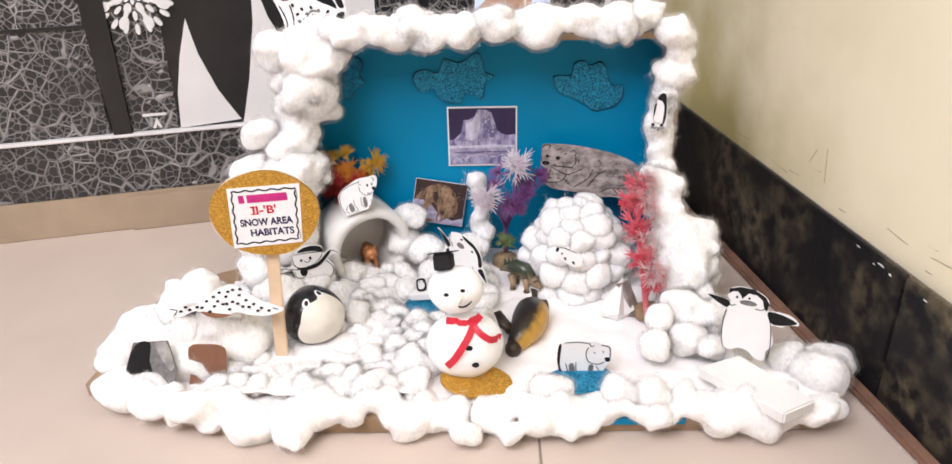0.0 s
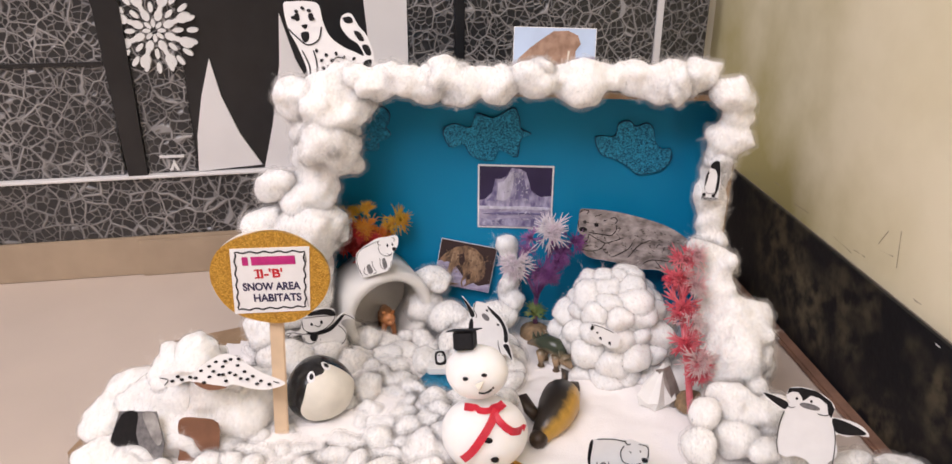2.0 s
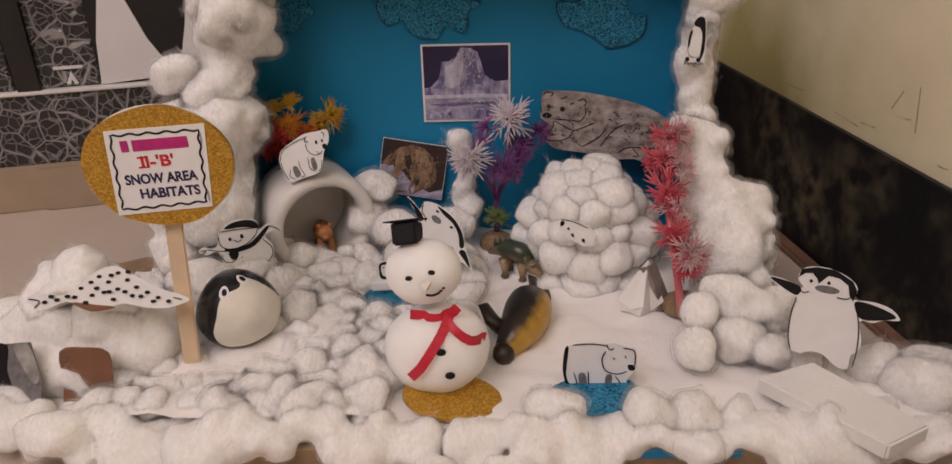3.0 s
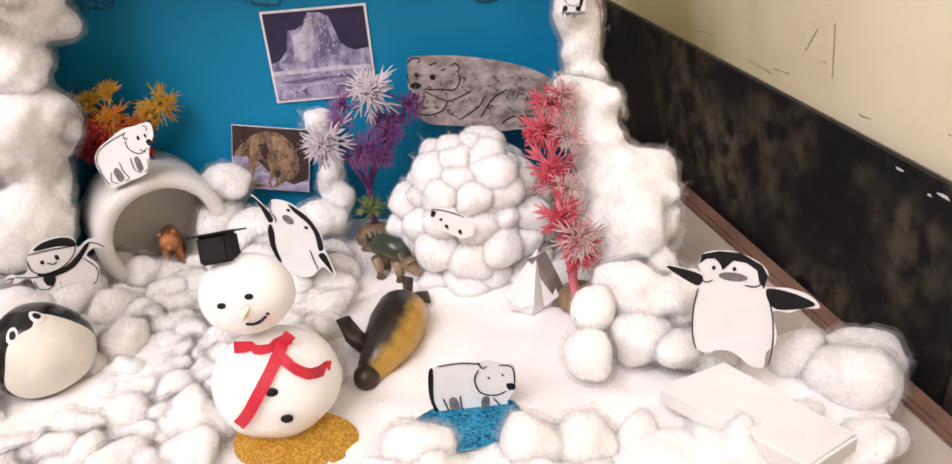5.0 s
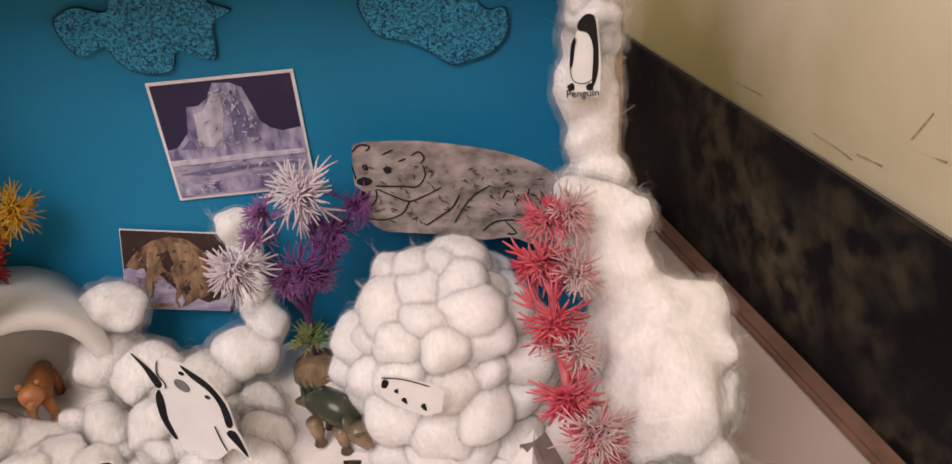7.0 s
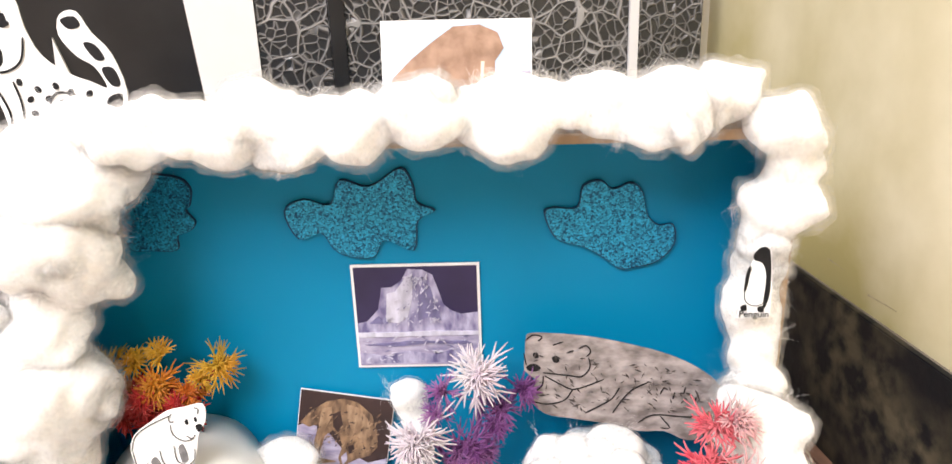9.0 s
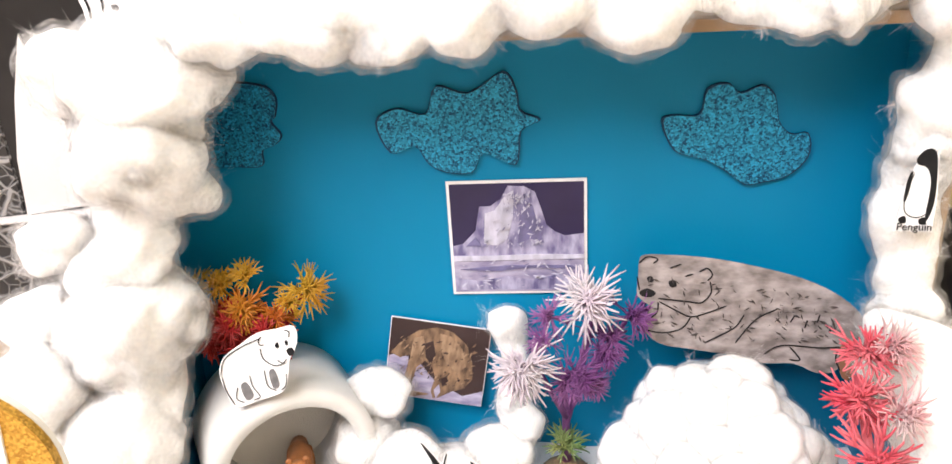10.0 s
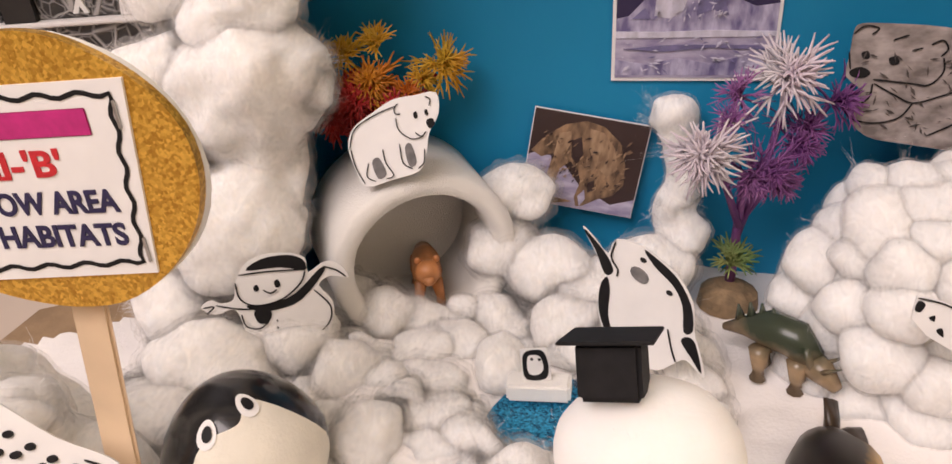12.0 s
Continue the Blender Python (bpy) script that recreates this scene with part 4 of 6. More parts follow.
for _ in range(150):
    x, z, s, a = rm_.uniform(-0.034, 0.045), 0.0, rm_.uniform(0.0006, 0.0022), rm_.gauss(-0.5, 0.7)
    z = rm_.uniform(-0.001, 0.036 - 0.25 * max(0.0, x) - 0.004)
    if z < 0.002 - 0.22 * min(0.0, x) * 0.2:
        continue
    d_, e_ = Vector((math.cos(a), math.sin(a))) * s, Vector((-math.sin(a), math.cos(a))) * s * rm_.uniform(0.12, 0.3)
    slab(bm, [Vector((x, z)) - d_, Vector((x, z)) + e_, Vector((x, z)) + d_, Vector((x, z)) - e_], -0.0009, -0.0008)
tagged(part("pencil_shading", bm, GREYINK_D, grey_bear), kind="stuff")
spots_l = [(INK, oval(x, y, 3.2, 2.4, 8, 0.6 * x)) for x, y in ((505, 85), (512, 100), (520, 92), (528, 100), (536, 90), (540, 104), (548, 96), (556, 106), (564, 98), (524, 110), (566, 110), (514, 112), (478, 25), (488, 20), (498, 24), (472, 34), (503, 36))]
cutout("leopard_cutout", "spotted snow leopard paper cut-out on the rim", "paper cut-out", face_frame((-0.1445, -0.0436, 0.251), (1, 0, 0.03), (0.05, 0.09, 1)),
       [(458, 14), (470, 10), (498, 10), (514, 16), (518, 40), (528, 64), (548, 80), (566, 88), (580, 94), (572, 76), (558, 66), (546, 48), (550, 32), (564, 30), (574, 48), (588, 66), (596, 98), (586, 120), (550, 124), (506, 132), (490, 138), (486, 110), (474, 76), (462, 50)], 0.00048, (520, 125),
       [(INK, [(482, 58), (494, 56), (494, 68), (486, 72)]), (INK, [(474, 30), (481, 28), (482, 38), (476, 39)]), (INK, [(496, 30), (503, 28), (504, 38), (498, 39)]), (INK, [(484, 46), (494, 45), (490, 52)]), (INK, [(550, 36), (562, 34), (566, 42), (556, 44)]), (INK, [(566, 56), (576, 58), (582, 70), (574, 70)]), (INK, [(578, 78), (588, 78), (592, 92), (584, 92)]), (INK, [(580, 102), (592, 100), (588, 114), (578, 112)])] + spots_l,
       [[(462, 50), (478, 66), (492, 76), (510, 68), (516, 48)], [(490, 134), (492, 110), (482, 84)], [(502, 130), (504, 104), (500, 84)], [(540, 120), (528, 108), (536, 96), (552, 98)]], width=2.2)
cutout("seal_cutout", "long spotted white seal cut-out on the house", "paper cut-out", face_frame((-0.1893, -0.2052, 0.0785), (1, 0.25, -0.02), (-0.07, 0.50, 0.86)),
       [(268, 584), (278, 576), (310, 582), (335, 566), (352, 556), (372, 553), (392, 566), (420, 586), (446, 598), (454, 606), (428, 612), (400, 608), (376, 600), (352, 606), (334, 602), (312, 590), (284, 597)], 0.000436, (360, 600),
       [(BROWNP, [(318, 592), (345, 598), (368, 604), (340, 606)])] + [(INK, oval(x, y, 3.0, 2.2, 8)) for x, y in ((330, 576), (342, 570), (352, 564), (362, 572), (374, 562), (384, 572), (372, 582), (356, 584), (342, 586), (394, 582), (406, 590), (388, 592), (418, 598), (322, 586), (302, 587), (288, 588), (366, 594), (412, 602), (348, 578), (366, 564), (380, 586), (398, 594), (334, 594), (314, 584), (296, 582), (362, 584), (430, 604), (386, 562))],
       [[(270, 582), (282, 586), (276, 594)], [(436, 600), (446, 604)]], width=1.6)
ps = cutout("penguin_cutout", "small penguin picture with its name printed below", "paper cut-out", face_frame((0.1492, -0.0600, 0.1650), (0.99, 0.0, -0.04), (0.04, 0.14, 0.99)),
            [(934, 166), (999, 166), (1000, 100), (993, 28), (975, 17), (956, 50), (942, 100)], 0.00021, (967, 165),
            [(INK, [(958, 34), (972, 19), (988, 24), (994, 60), (996, 110), (990, 140), (984, 142), (986, 80), (976, 52), (960, 46)]), (INK, [(946, 72), (954, 58), (950, 100), (944, 112)]), (INK, [(940, 142), (950, 138), (952, 150), (942, 150)]), (INK, [(974, 144), (984, 140), (986, 152), (976, 152)])],
            [[(956, 60), (946, 95), (946, 125), (958, 138), (976, 138), (988, 125), (990, 90)]], width=1.6, sharp=True)
lettering("Penguin", 0.0041, INK, ps, 0.0, 0.0016, -0.0006, bold=0.0)
cutout("penguin_cutout", "tiny penguin picture standing by the door", "paper cut-out", face_frame((-0.2031, -0.2145, 0.0165), (1, 0, 0.04), (0.05, 0.17, 0.98)),
       [(316, 722), (330, 706), (328, 690), (338, 679), (352, 680), (360, 692), (360, 714), (352, 722)], 0.000425, (340, 722), [(INK, [(354, 684), (362, 694), (362, 712), (356, 704)]), (INK, [(336, 721), (344, 721), (342, 725)])],
       [[(320, 720), (334, 704), (330, 690), (339, 681)]], width=2.0)
mp = cutout("penguin_cutout", "tiny penguin picture on a foam chip", "paper cut-out", face_frame((-0.0548, -0.1037, 0.0345), (1, 0, 0.04), (0.0, 0.09, 1)),
            [(860, 574), (902, 570), (908, 628), (862, 634)], 0.000225, (880, 630), [(INK, [(866, 580), (884, 573), (898, 578), (904, 604), (898, 626), (868, 628), (863, 602)]), (PAPER, [(872, 586), (882, 582), (892, 586), (896, 606), (888, 618), (874, 618), (870, 604)]), (INK, [(876, 588), (880, 588), (880, 592), (876, 592)]), (INK, [(888, 588), (892, 588), (892, 592), (888, 592)])], sharp=True)
part("foam_chip", boxb((-0.010, -0.004, -0.007), (0.013, 0.006, 0.0), 0.001), FOAMW, mp)
cutout("bear_cutout", "tiny bear picture stuck on the igloo", "paper cut-out", face_frame((0.0711, -0.1085, 0.070), (1, 0.02, -0.25), (0.1, 0.34, 0.94)),
       [(1465, 430), (1510, 430), (1568, 440), (1600, 455), (1600, 500), (1568, 512), (1500, 492), (1468, 470)], 0.000185, (1525, 470),
       [(INK, [(1470, 438), (1482, 442), (1478, 456), (1468, 454)]), (INK, [(1494, 462), (1502, 456), (1504, 466)]), (INK, [(1512, 480), (1520, 474), (1526, 488)]), (INK, [(1554, 492), (1562, 484), (1568, 500)])], [[(1466, 434), (1510, 434), (1568, 446)]], width=3.0, sharp=True)
ROCKLIT = mat("pale_rock_print", (0.42, 0.4, 0.38), 0.4, 0.5, 120)
cutout("rock_picture", "dark glossy rock picture leaning on the house", "picture", face_frame((-0.2500, -0.2150, 0.038), (1, -0.2, 0.05), (0.03, 0.34, 0.94)),
       [(160, 680), (176, 632), (236, 625), (250, 668), (246, 690), (206, 716), (164, 704)], 0.00049, (206, 668),
       [(INK, [(162, 684), (180, 636), (206, 630), (204, 660), (212, 690), (190, 700)]), (ROCKLIT, [(214, 630), (234, 628), (246, 660), (240, 672), (226, 656)])], card=GREYINK, sharp=True)

# photographs
def photo(name, label, m, w, h, ground, shapes, border=0.0014):
    root = empty(name, m, label, "photograph")
    part("print", slab(bmesh.new(), [(-w / 2, 0), (w / 2, 0), (w / 2, h), (-w / 2, h)], 0.0, 0.0008), PAPER, root)
    i = border
    part("picture_area", slab(bmesh.new(), [(-w / 2 + i, i), (w / 2 - i, i), (w / 2 - i, h - i), (-w / 2 + i, h - i)], -0.0003, 0.0), ground, root)
    for k, (mt, pts) in enumerate(shapes):
        part("picture_shape", slab(bmesh.new(), [(-w / 2 + i + (w - 2 * i) * x, i + (h - 2 * i) * y) for x, y in pts], -0.0005 - 0.0001 * k, -0.0003), mt, root)
    return root


ICEB = mat("lilac_ice_print", (0.5, 0.47, 0.62), 0.5, 0.0, 170, 0.0, col2=(0.13, 0.11, 0.24), detail=9, stretch=(1.2, 1, 0.45))
SNOWP = mat("lilac_snow_print", (0.5, 0.46, 0.58), 0.5, 0.0, 190, col2=(0.24, 0.21, 0.34), detail=8, stretch=(0.5, 1, 1.3))
DUSK = mat("dark_violet_print", (0.03, 0.02, 0.075), 0.5, 0.3, 30)
FUR = mat("brown_fur_print", (0.34, 0.21, 0.12), 0.55, 0.0, 150, col2=(0.07, 0.04, 0.025), detail=9, stretch=(1.5, 1, 0.6))
FURL = mat("light_fur_print", (0.42, 0.28, 0.17), 0.55, 0.0, 220, col2=(0.2, 0.12, 0.07), detail=9, stretch=(1.5, 1, 0.5))
DARKB = mat("dark_brown_print", (0.045, 0.022, 0.02), 0.5, 0.3, 40)
SKYP = mat("pale_sky_print", (0.5, 0.62, 0.8), 0.5, 0.15, 30)
WALR = mat("walrus_hide_print", (0.42, 0.27, 0.19), 0.5, 0.0, 130, col2=(0.24, 0.14, 0.09), detail=7)
TUSK = mat("ivory_print", (0.75, 0.68, 0.55), 0.5)
ISHADE = mat("shaded_ice_print", (0.2, 0.18, 0.34), 0.5, 0.35, 150)
ILIGHT = mat("lit_ice_print", (0.66, 0.64, 0.76), 0.5, 0.3, 200, stretch=(1.2, 1, 0.5))
berg = photo("iceberg_photo", "printed photograph of an iceberg under violet sky", pose(0.0002, -0.0014, 0.1112), 0.0645, 0.0578, DUSK,
      [(SNOWP, [(0, 0), (1, 0), (1, 0.34), (0, 0.34)]), (ICEB, [(0, 0.33), (1, 0.33), (1, 0.54), (0.86, 0.52), (0.78, 0.56), (0.72, 0.62), (0.68, 0.78), (0.64, 0.92), (0.56, 0.97), (0.44, 0.98), (0.38, 0.86), (0.30, 0.8), (0.22, 0.8), (0.18, 0.58), (0.08, 0.46), (0, 0.44)]), (ICEB, [(0, 0.02), (1, 0.02), (1, 0.12), (0.8, 0.16), (0.6, 0.11), (0.4, 0.15), (0.2, 0.10), (0, 0.14)]), (ILIGHT, [(0.24, 0.46), (0.26, 0.74), (0.33, 0.76), (0.42, 0.9), (0.48, 0.94), (0.47, 0.7), (0.42, 0.5), (0.34, 0.44)]), (ISHADE, [(0.5, 0.46), (0.52, 0.72), (0.56, 0.86), (0.62, 0.8), (0.66, 0.6), (0.7, 0.46), (0.6, 0.5)]), (ISHADE, [(0.1, 0.44), (0.18, 0.52), (0.22, 0.44)]), (ILIGHT, [(0.0, 0.30), (1.0, 0.31), (1.0, 0.345), (0.6, 0.355), (0.3, 0.345), (0.0, 0.35)]), (ISHADE, [(0.05, 0.22), (0.3, 0.2), (0.6, 0.23), (0.95, 0.21), (0.9, 0.245), (0.4, 0.25)])])
wolf = photo("wolf_photo", "photograph of a brown furry animal in snow", face_frame((-0.0462, -0.0075, 0.054), (0.985, 0.0, -0.17), (0.16, 0.10, 0.98)), 0.050, 0.043, DARKB,
      [(SNOWP, [(0, 0), (1, 0), (1, 0.2), (0.8, 0.1), (0.5, 0.25), (0.3, 0.5), (0.08, 0.55), (0, 0.5)]), (FUR, [(0.02, 0.55), (0.12, 0.72), (0.28, 0.88), (0.46, 0.95), (0.62, 0.92), (0.78, 0.78), (0.86, 0.55), (0.88, 0.34), (0.8, 0.2), (0.68, 0.14), (0.56, 0.04), (0.5, 0.02), (0.47, 0.12), (0.5, 0.3), (0.46, 0.42), (0.38, 0.5), (0.3, 0.4), (0.26, 0.14), (0.2, 0.1), (0.19, 0.3), (0.22, 0.56), (0.12, 0.5)]), (FURL, [(0.5, 0.88), (0.62, 0.86), (0.74, 0.72), (0.8, 0.5), (0.72, 0.4), (0.6, 0.5), (0.52, 0.68)]), (FURL, [(0.24, 0.78), (0.34, 0.82), (0.36, 0.7), (0.27, 0.42), (0.25, 0.2), (0.215, 0.14), (0.215, 0.4)]), (DARKB, [(0.36, 0.72), (0.44, 0.78), (0.48, 0.6), (0.44, 0.48), (0.38, 0.55)]), (DARKB, [(0.56, 0.3), (0.62, 0.34), (0.64, 0.24), (0.58, 0.2)]), (SNOWP, [(0.5, 0.14), (0.55, 0.22), (0.57, 0.12), (0.53, 0.03)]), (FURL, [(0.05, 0.04), (0.2, 0.09), (0.45, 0.07), (0.3, 0.02)])], border=0.0004)
photo("walrus_photo", "photograph of a brown walrus standing behind cotton", face_frame((0.0268, -0.0385, 0.2555), (1, 0, -0.01), (0.02, 0.14, 0.99)), 0.0615, 0.0335, SKYP,
      [(SNOWP, [(0, 0), (1, 0), (1, 0.38), (0, 0.22)]), (WALR, [(0.02, 0.08), (0.06, 0.3), (0.2, 0.55), (0.34, 0.75), (0.48, 0.93), (0.66, 0.95), (0.78, 0.85), (0.82, 0.66), (0.76, 0.5), (0.76, 0.24), (0.62, 0.22), (0.6, 0.05), (0.52, 0.0), (0.44, 0.14), (0.3, 0.18), (0.14, 0.1)]), (TUSK, [(0.665, 0.5), (0.69, 0.5), (0.675, 0.24), (0.66, 0.26)])], border=0.0005)

def flecks(root, mt, n, x0, x1, z0, z1, size, depth, seed, slant=0.6):
    """Small uneven facets of the printed picture, one joined layer."""
    r = random.Random(seed)
    bm = bmesh.new()
    for _ in range(n):
        x, z, a, s = r.uniform(x0, x1), r.uniform(z0, z1), r.gauss(slant, 0.5), size * r.uniform(0.4, 1.4)
        d, e = Vector((math.cos(a), math.sin(a))) * s, Vector((-math.sin(a), math.cos(a))) * s * r.uniform(0.12, 0.4)
        slab(bm, [Vector((x, z)) - d, Vector((x, z)) + e, Vector((x, z)) + d * 0.9, Vector((x, z)) - e * 0.7], depth, depth + 0.0001)
    tagged(part("picture_grain", bm, mt, root), kind="stuff")


for k, (mt, n) in enumerate(((ISHADE, 26), (ILIGHT, 70))):
    flecks(berg, mt, n, -0.016, 0.012, 0.0255, 0.041, 0.0013, -0.0018 - 0.0002 * k, 3 + k, 1.2)
    flecks(berg, mt, n, -0.006, 0.006, 0.041, 0.053, 0.0012, -0.0018 - 0.0002 * k, 13 + k, 1.2)
    flecks(berg, mt, n // 2, -0.029, 0.029, 0.003, 0.019, 0.0017, -0.0018 - 0.0002 * k, 23 + k, 0.0)
for k, (mt, n) in enumerate(((DARKB, 70), (FURL, 90))):
    flecks(wolf, mt, n, -0.019, 0.019, 0.010, 0.034, 0.0013, -0.0014 - 0.0002 * k, 33 + k, 0.9)

# glitter clouds on the lining
FOAMEDGE = mat("dark_blue_foam_edge", (0.005, 0.05, 0.12), 0.7)
for pts in ([(540, 270), (575, 250), (620, 260), (640, 218), (690, 230), (745, 200), (765, 230), (770, 260), (800, 275), (770, 292), (760, 345), (710, 325), (690, 355), (650, 355), (620, 340), (600, 310), (560, 320)],
            [(984, 285), (1000, 275), (1040, 275), (1050, 238), (1080, 230), (1100, 245), (1130, 235), (1150, 250), (1160, 290), (1180, 310), (1205, 310), (1208, 345), (1180, 375), (1140, 385), (1115, 387), (1085, 365), (1050, 345), (1005, 330)],
            [(290, 205), (360, 205), (385, 225), (380, 255), (372, 265), (385, 285), (375, 300), (350, 310), (345, 335), (300, 335), (262, 330), (255, 270)]):
    cl = empty("glitter_cloud", pose(0, -0.0002, 0.2187), "sparkling blue glitter foam cloud on the blue lining", "cloud", "glitter clouds")
    loop = smooth_loop([((x - 757) * 0.000284, (200 - y) * 0.000292) for x, y in pts], 4)
    part("foam", slab(bmesh.new(), loop, -0.002, 0.0), FOAMEDGE, cl, smooth=False)
    c = sum(loop, Vector((0, 0))) / len(loop)
    part("glitter_face", slab(bmesh.new(), [c + (p - c) * 0.975 for p in loop], -0.0024, -0.002), BLUEGLIT, cl)

# ---- sign ----
sign = empty("name_sign", face_frame((-0.1565, -0.1830, 0.1485), (0.99, 0.05, 0.05), (0.0, 0.07, 0.995)), "gold glitter disc sign with handwritten card on a stick", "sign")
part("disc", slab(bmesh.new(), smooth_loop([(0.0395 * math.cos(a) * (1 + 0.02 * math.sin(3 * a)), 0.0325 * math.sin(a) * (1 + 0.02 * math.cos(5 * a))) for a in [2 * math.pi * i / 20 for i in range(20)]], 3), 0.0, 0.003), GOLDGLIT, sign, "gold glitter foam disc")
part("foam_back", slab(bmesh.new(), smooth_loop([(0.0398 * math.cos(a) - 0.001, 0.0328 * math.sin(a) - 0.0005) for a in [2 * math.pi * i / 20 for i in range(20)]], 2), 0.003, 0.0065), FOAMW, sign)
part("card", slab(bmesh.new(), [(-0.0265, -0.0245), (0.0240, -0.0235), (0.0285, 0.0215), (-0.0235, 0.0215)], -0.0008, 0.0), PAPER, sign, "white handwritten card")
bm = bmesh.new()
rect = [(-0.0235, -0.0215), (0.0215, -0.0205), (0.0250, 0.0185), (-0.0205, 0.0190)]
wavy = []
for i in range(4):
    a, b_ = Vector(rect[i]), Vector(rect[(i + 1) % 4])
    nrm = Vector((-(b_ - a).y, (b_ - a).x)).normalized()
    for k in range(24):
        wavy.append(a.lerp(b_, k / 24) + nrm * 0.0006 * math.sin(k * 2 * math.pi / 5))
stroke(bm, wavy + [wavy[0]], 0.0011, -0.0010)
part("wavy_border", bm, INK, sign)
PINKINK = mat("pink_marker", (0.55, 0.02, 0.2), 0.6, 0.2, 300)
REDINK = mat("red_marker", (0.6, 0.02, 0.03), 0.6, 0.2, 300)
NAVY = mat("navy_marker", (0.02, 0.015, 0.07), 0.6, 0.2, 300)
part("name_bar", boxb((-0.0165, -0.0012, 0.0098), (-0.0125, -0.0008, 0.0158), 0.0002), PINKINK, sign)
part("name_bar", boxb((-0.0105, -0.0012, 0.0098), (0.0185, -0.0008, 0.0158), 0.0002), PINKINK, sign)
lettering("II-'B'", 0.0084, REDINK, sign, 0.0005, 0.0036, -0.0010, 1.2, 0.0002)
for z in (0.0010, 0.0063):
    part("serif", boxb((-0.0095, -0.00115, z - 0.0004), (-0.0040, -0.00085, z + 0.0004)), REDINK, sign)
lettering("SNOW AREA", 0.0074, NAVY, sign, 0.0005, -0.0056, -0.0010, 0.88, 0.0002)
lettering("HABITATS", 0.0074, NAVY, sign, 0.0035, -0.0137, -0.0010, 0.95, 0.0002)
STEEL = mat("steel_wire", (0.5, 0.5, 0.5), 0.3, 0.1, metal=1.0)
for x, z in ((0.0255, 0.014), (0.0232, -0.0175)):
    part("staple", boxb((x - 0.0003, -0.0014, z - 0.003), (x + 0.0003, -0.0008, z + 0.003)), STEEL, sign)
st = part("stick", boxb((-0.005, -0.0009, -0.108), (0.005, 0.0009, 0.0), 0.0008), WOODSTICK, sign, "pale wooden craft stick")
st.matrix_basis = pose(0.000, 0.008, -0.012, -4, 4, 0)

# ---- solid figures ----
def ball(bm, c, r, sq=(1, 1, 1), seg=20):
    bmesh.ops.create_uvsphere(bm, u_segments=seg, v_segments=seg // 2 + 2, radius=r, matrix=Matrix.Translation(c) @ Matrix.Diagonal((*sq, 1)))
    return bm


def limb(bm, pts, radii, seg=12):
    """A tapered round limb along the points."""
    vs = [Vector(p) for p in pts]
    rings = []
    for i, p in enumerate(vs):
        d = (vs[min(i + 1, len(vs) - 1)] - vs[max(i - 1, 0)]).normalized()
        q = d.to_track_quat("Z", "Y").to_matrix()
        r = radii[i] if isinstance(radii[i], tuple) else (radii[i], radii[i])
        rings.append([bm.verts.new(p + q @ Vector((r[0] * math.cos(2 * math.pi * k / seg), r[1] * math.sin(2 * math.pi * k / seg), 0))) for k in range(seg)])
    for a, b_ in zip(rings, rings[1:]):
        for k in range(seg):
            bm.faces.new((a[k], a[(k + 1) % seg], b_[(k + 1) % seg], b_[k]))
    bm.faces.new(rings[0][::-1])
    bm.faces.new(rings[-1])
    return bm


snowman = empty("snowman", pose(-0.0135, -0.205, 0.020), "cotton snowman with black hat and red ribbon scarf", "snowman")
SNOWB = [tuft_data(60 + i, 4, 0.16) for i in range(2)]
cotton("body", "", [(0.0, 0.006, 0.0245, 0.0292, 0.027, 0.0255)], kinds=SNOWB, parent=snowman, fluff=0.3, layers=0)
cotton("head", "", [(-0.006, 0.013, 0.0690, 0.0208, 0.019, 0.0180)], kinds=SNOWB, parent=snowman, fluff=0.3, layers=0)


def front(x, z, lift=0.0012):
    """Depth of the body's front at x, z."""
    k = 1 - (x / 0.0292) ** 2 - ((z - 0.0245) / 0.0255) ** 2
    return 0.006 - 0.027 * math.sqrt(max(k, 0.02)) - lift


def face(x, z, lift=0.0008):
    k = 1 - ((x + 0.006) / 0.0208) ** 2 - ((z - 0.069) / 0.018) ** 2
    return 0.013 - 0.019 * math.sqrt(max(k, 0.02)) - lift


bs = part("base_disc", slab(bmesh.new(), smooth_loop([(0.0275 * math.cos(a), 0.0165 * math.sin(a)) for a in [2 * math.pi * i / 16 for i in range(16)]], 3), 0, 0.0025), GOLDGLIT, snowman, "gold glitter foam base disc")
bs.matrix_basis = pose(0.0085, -0.0145, 0.0066, -80, 0, 0) @ Matrix.Rotation(radians(12), 4, "Z") @ Matrix.Rotation(radians(-6), 4, "Y")
hat = part("hat", boxb((-0.0068, -0.0065, -0.002), (0.0068, 0.0065, 0.0105), 0.001), INK, snowman, "black paper hat")
hat.matrix_basis = pose(-0.0140, 0.0150, 0.0868, -26, -9, -6)
part("hat_top", boxb((-0.0100, -0.0095, 0.0105), (0.0100, 0.0095, 0.0113), 0.0002), INK, hat)
bm = bmesh.new()
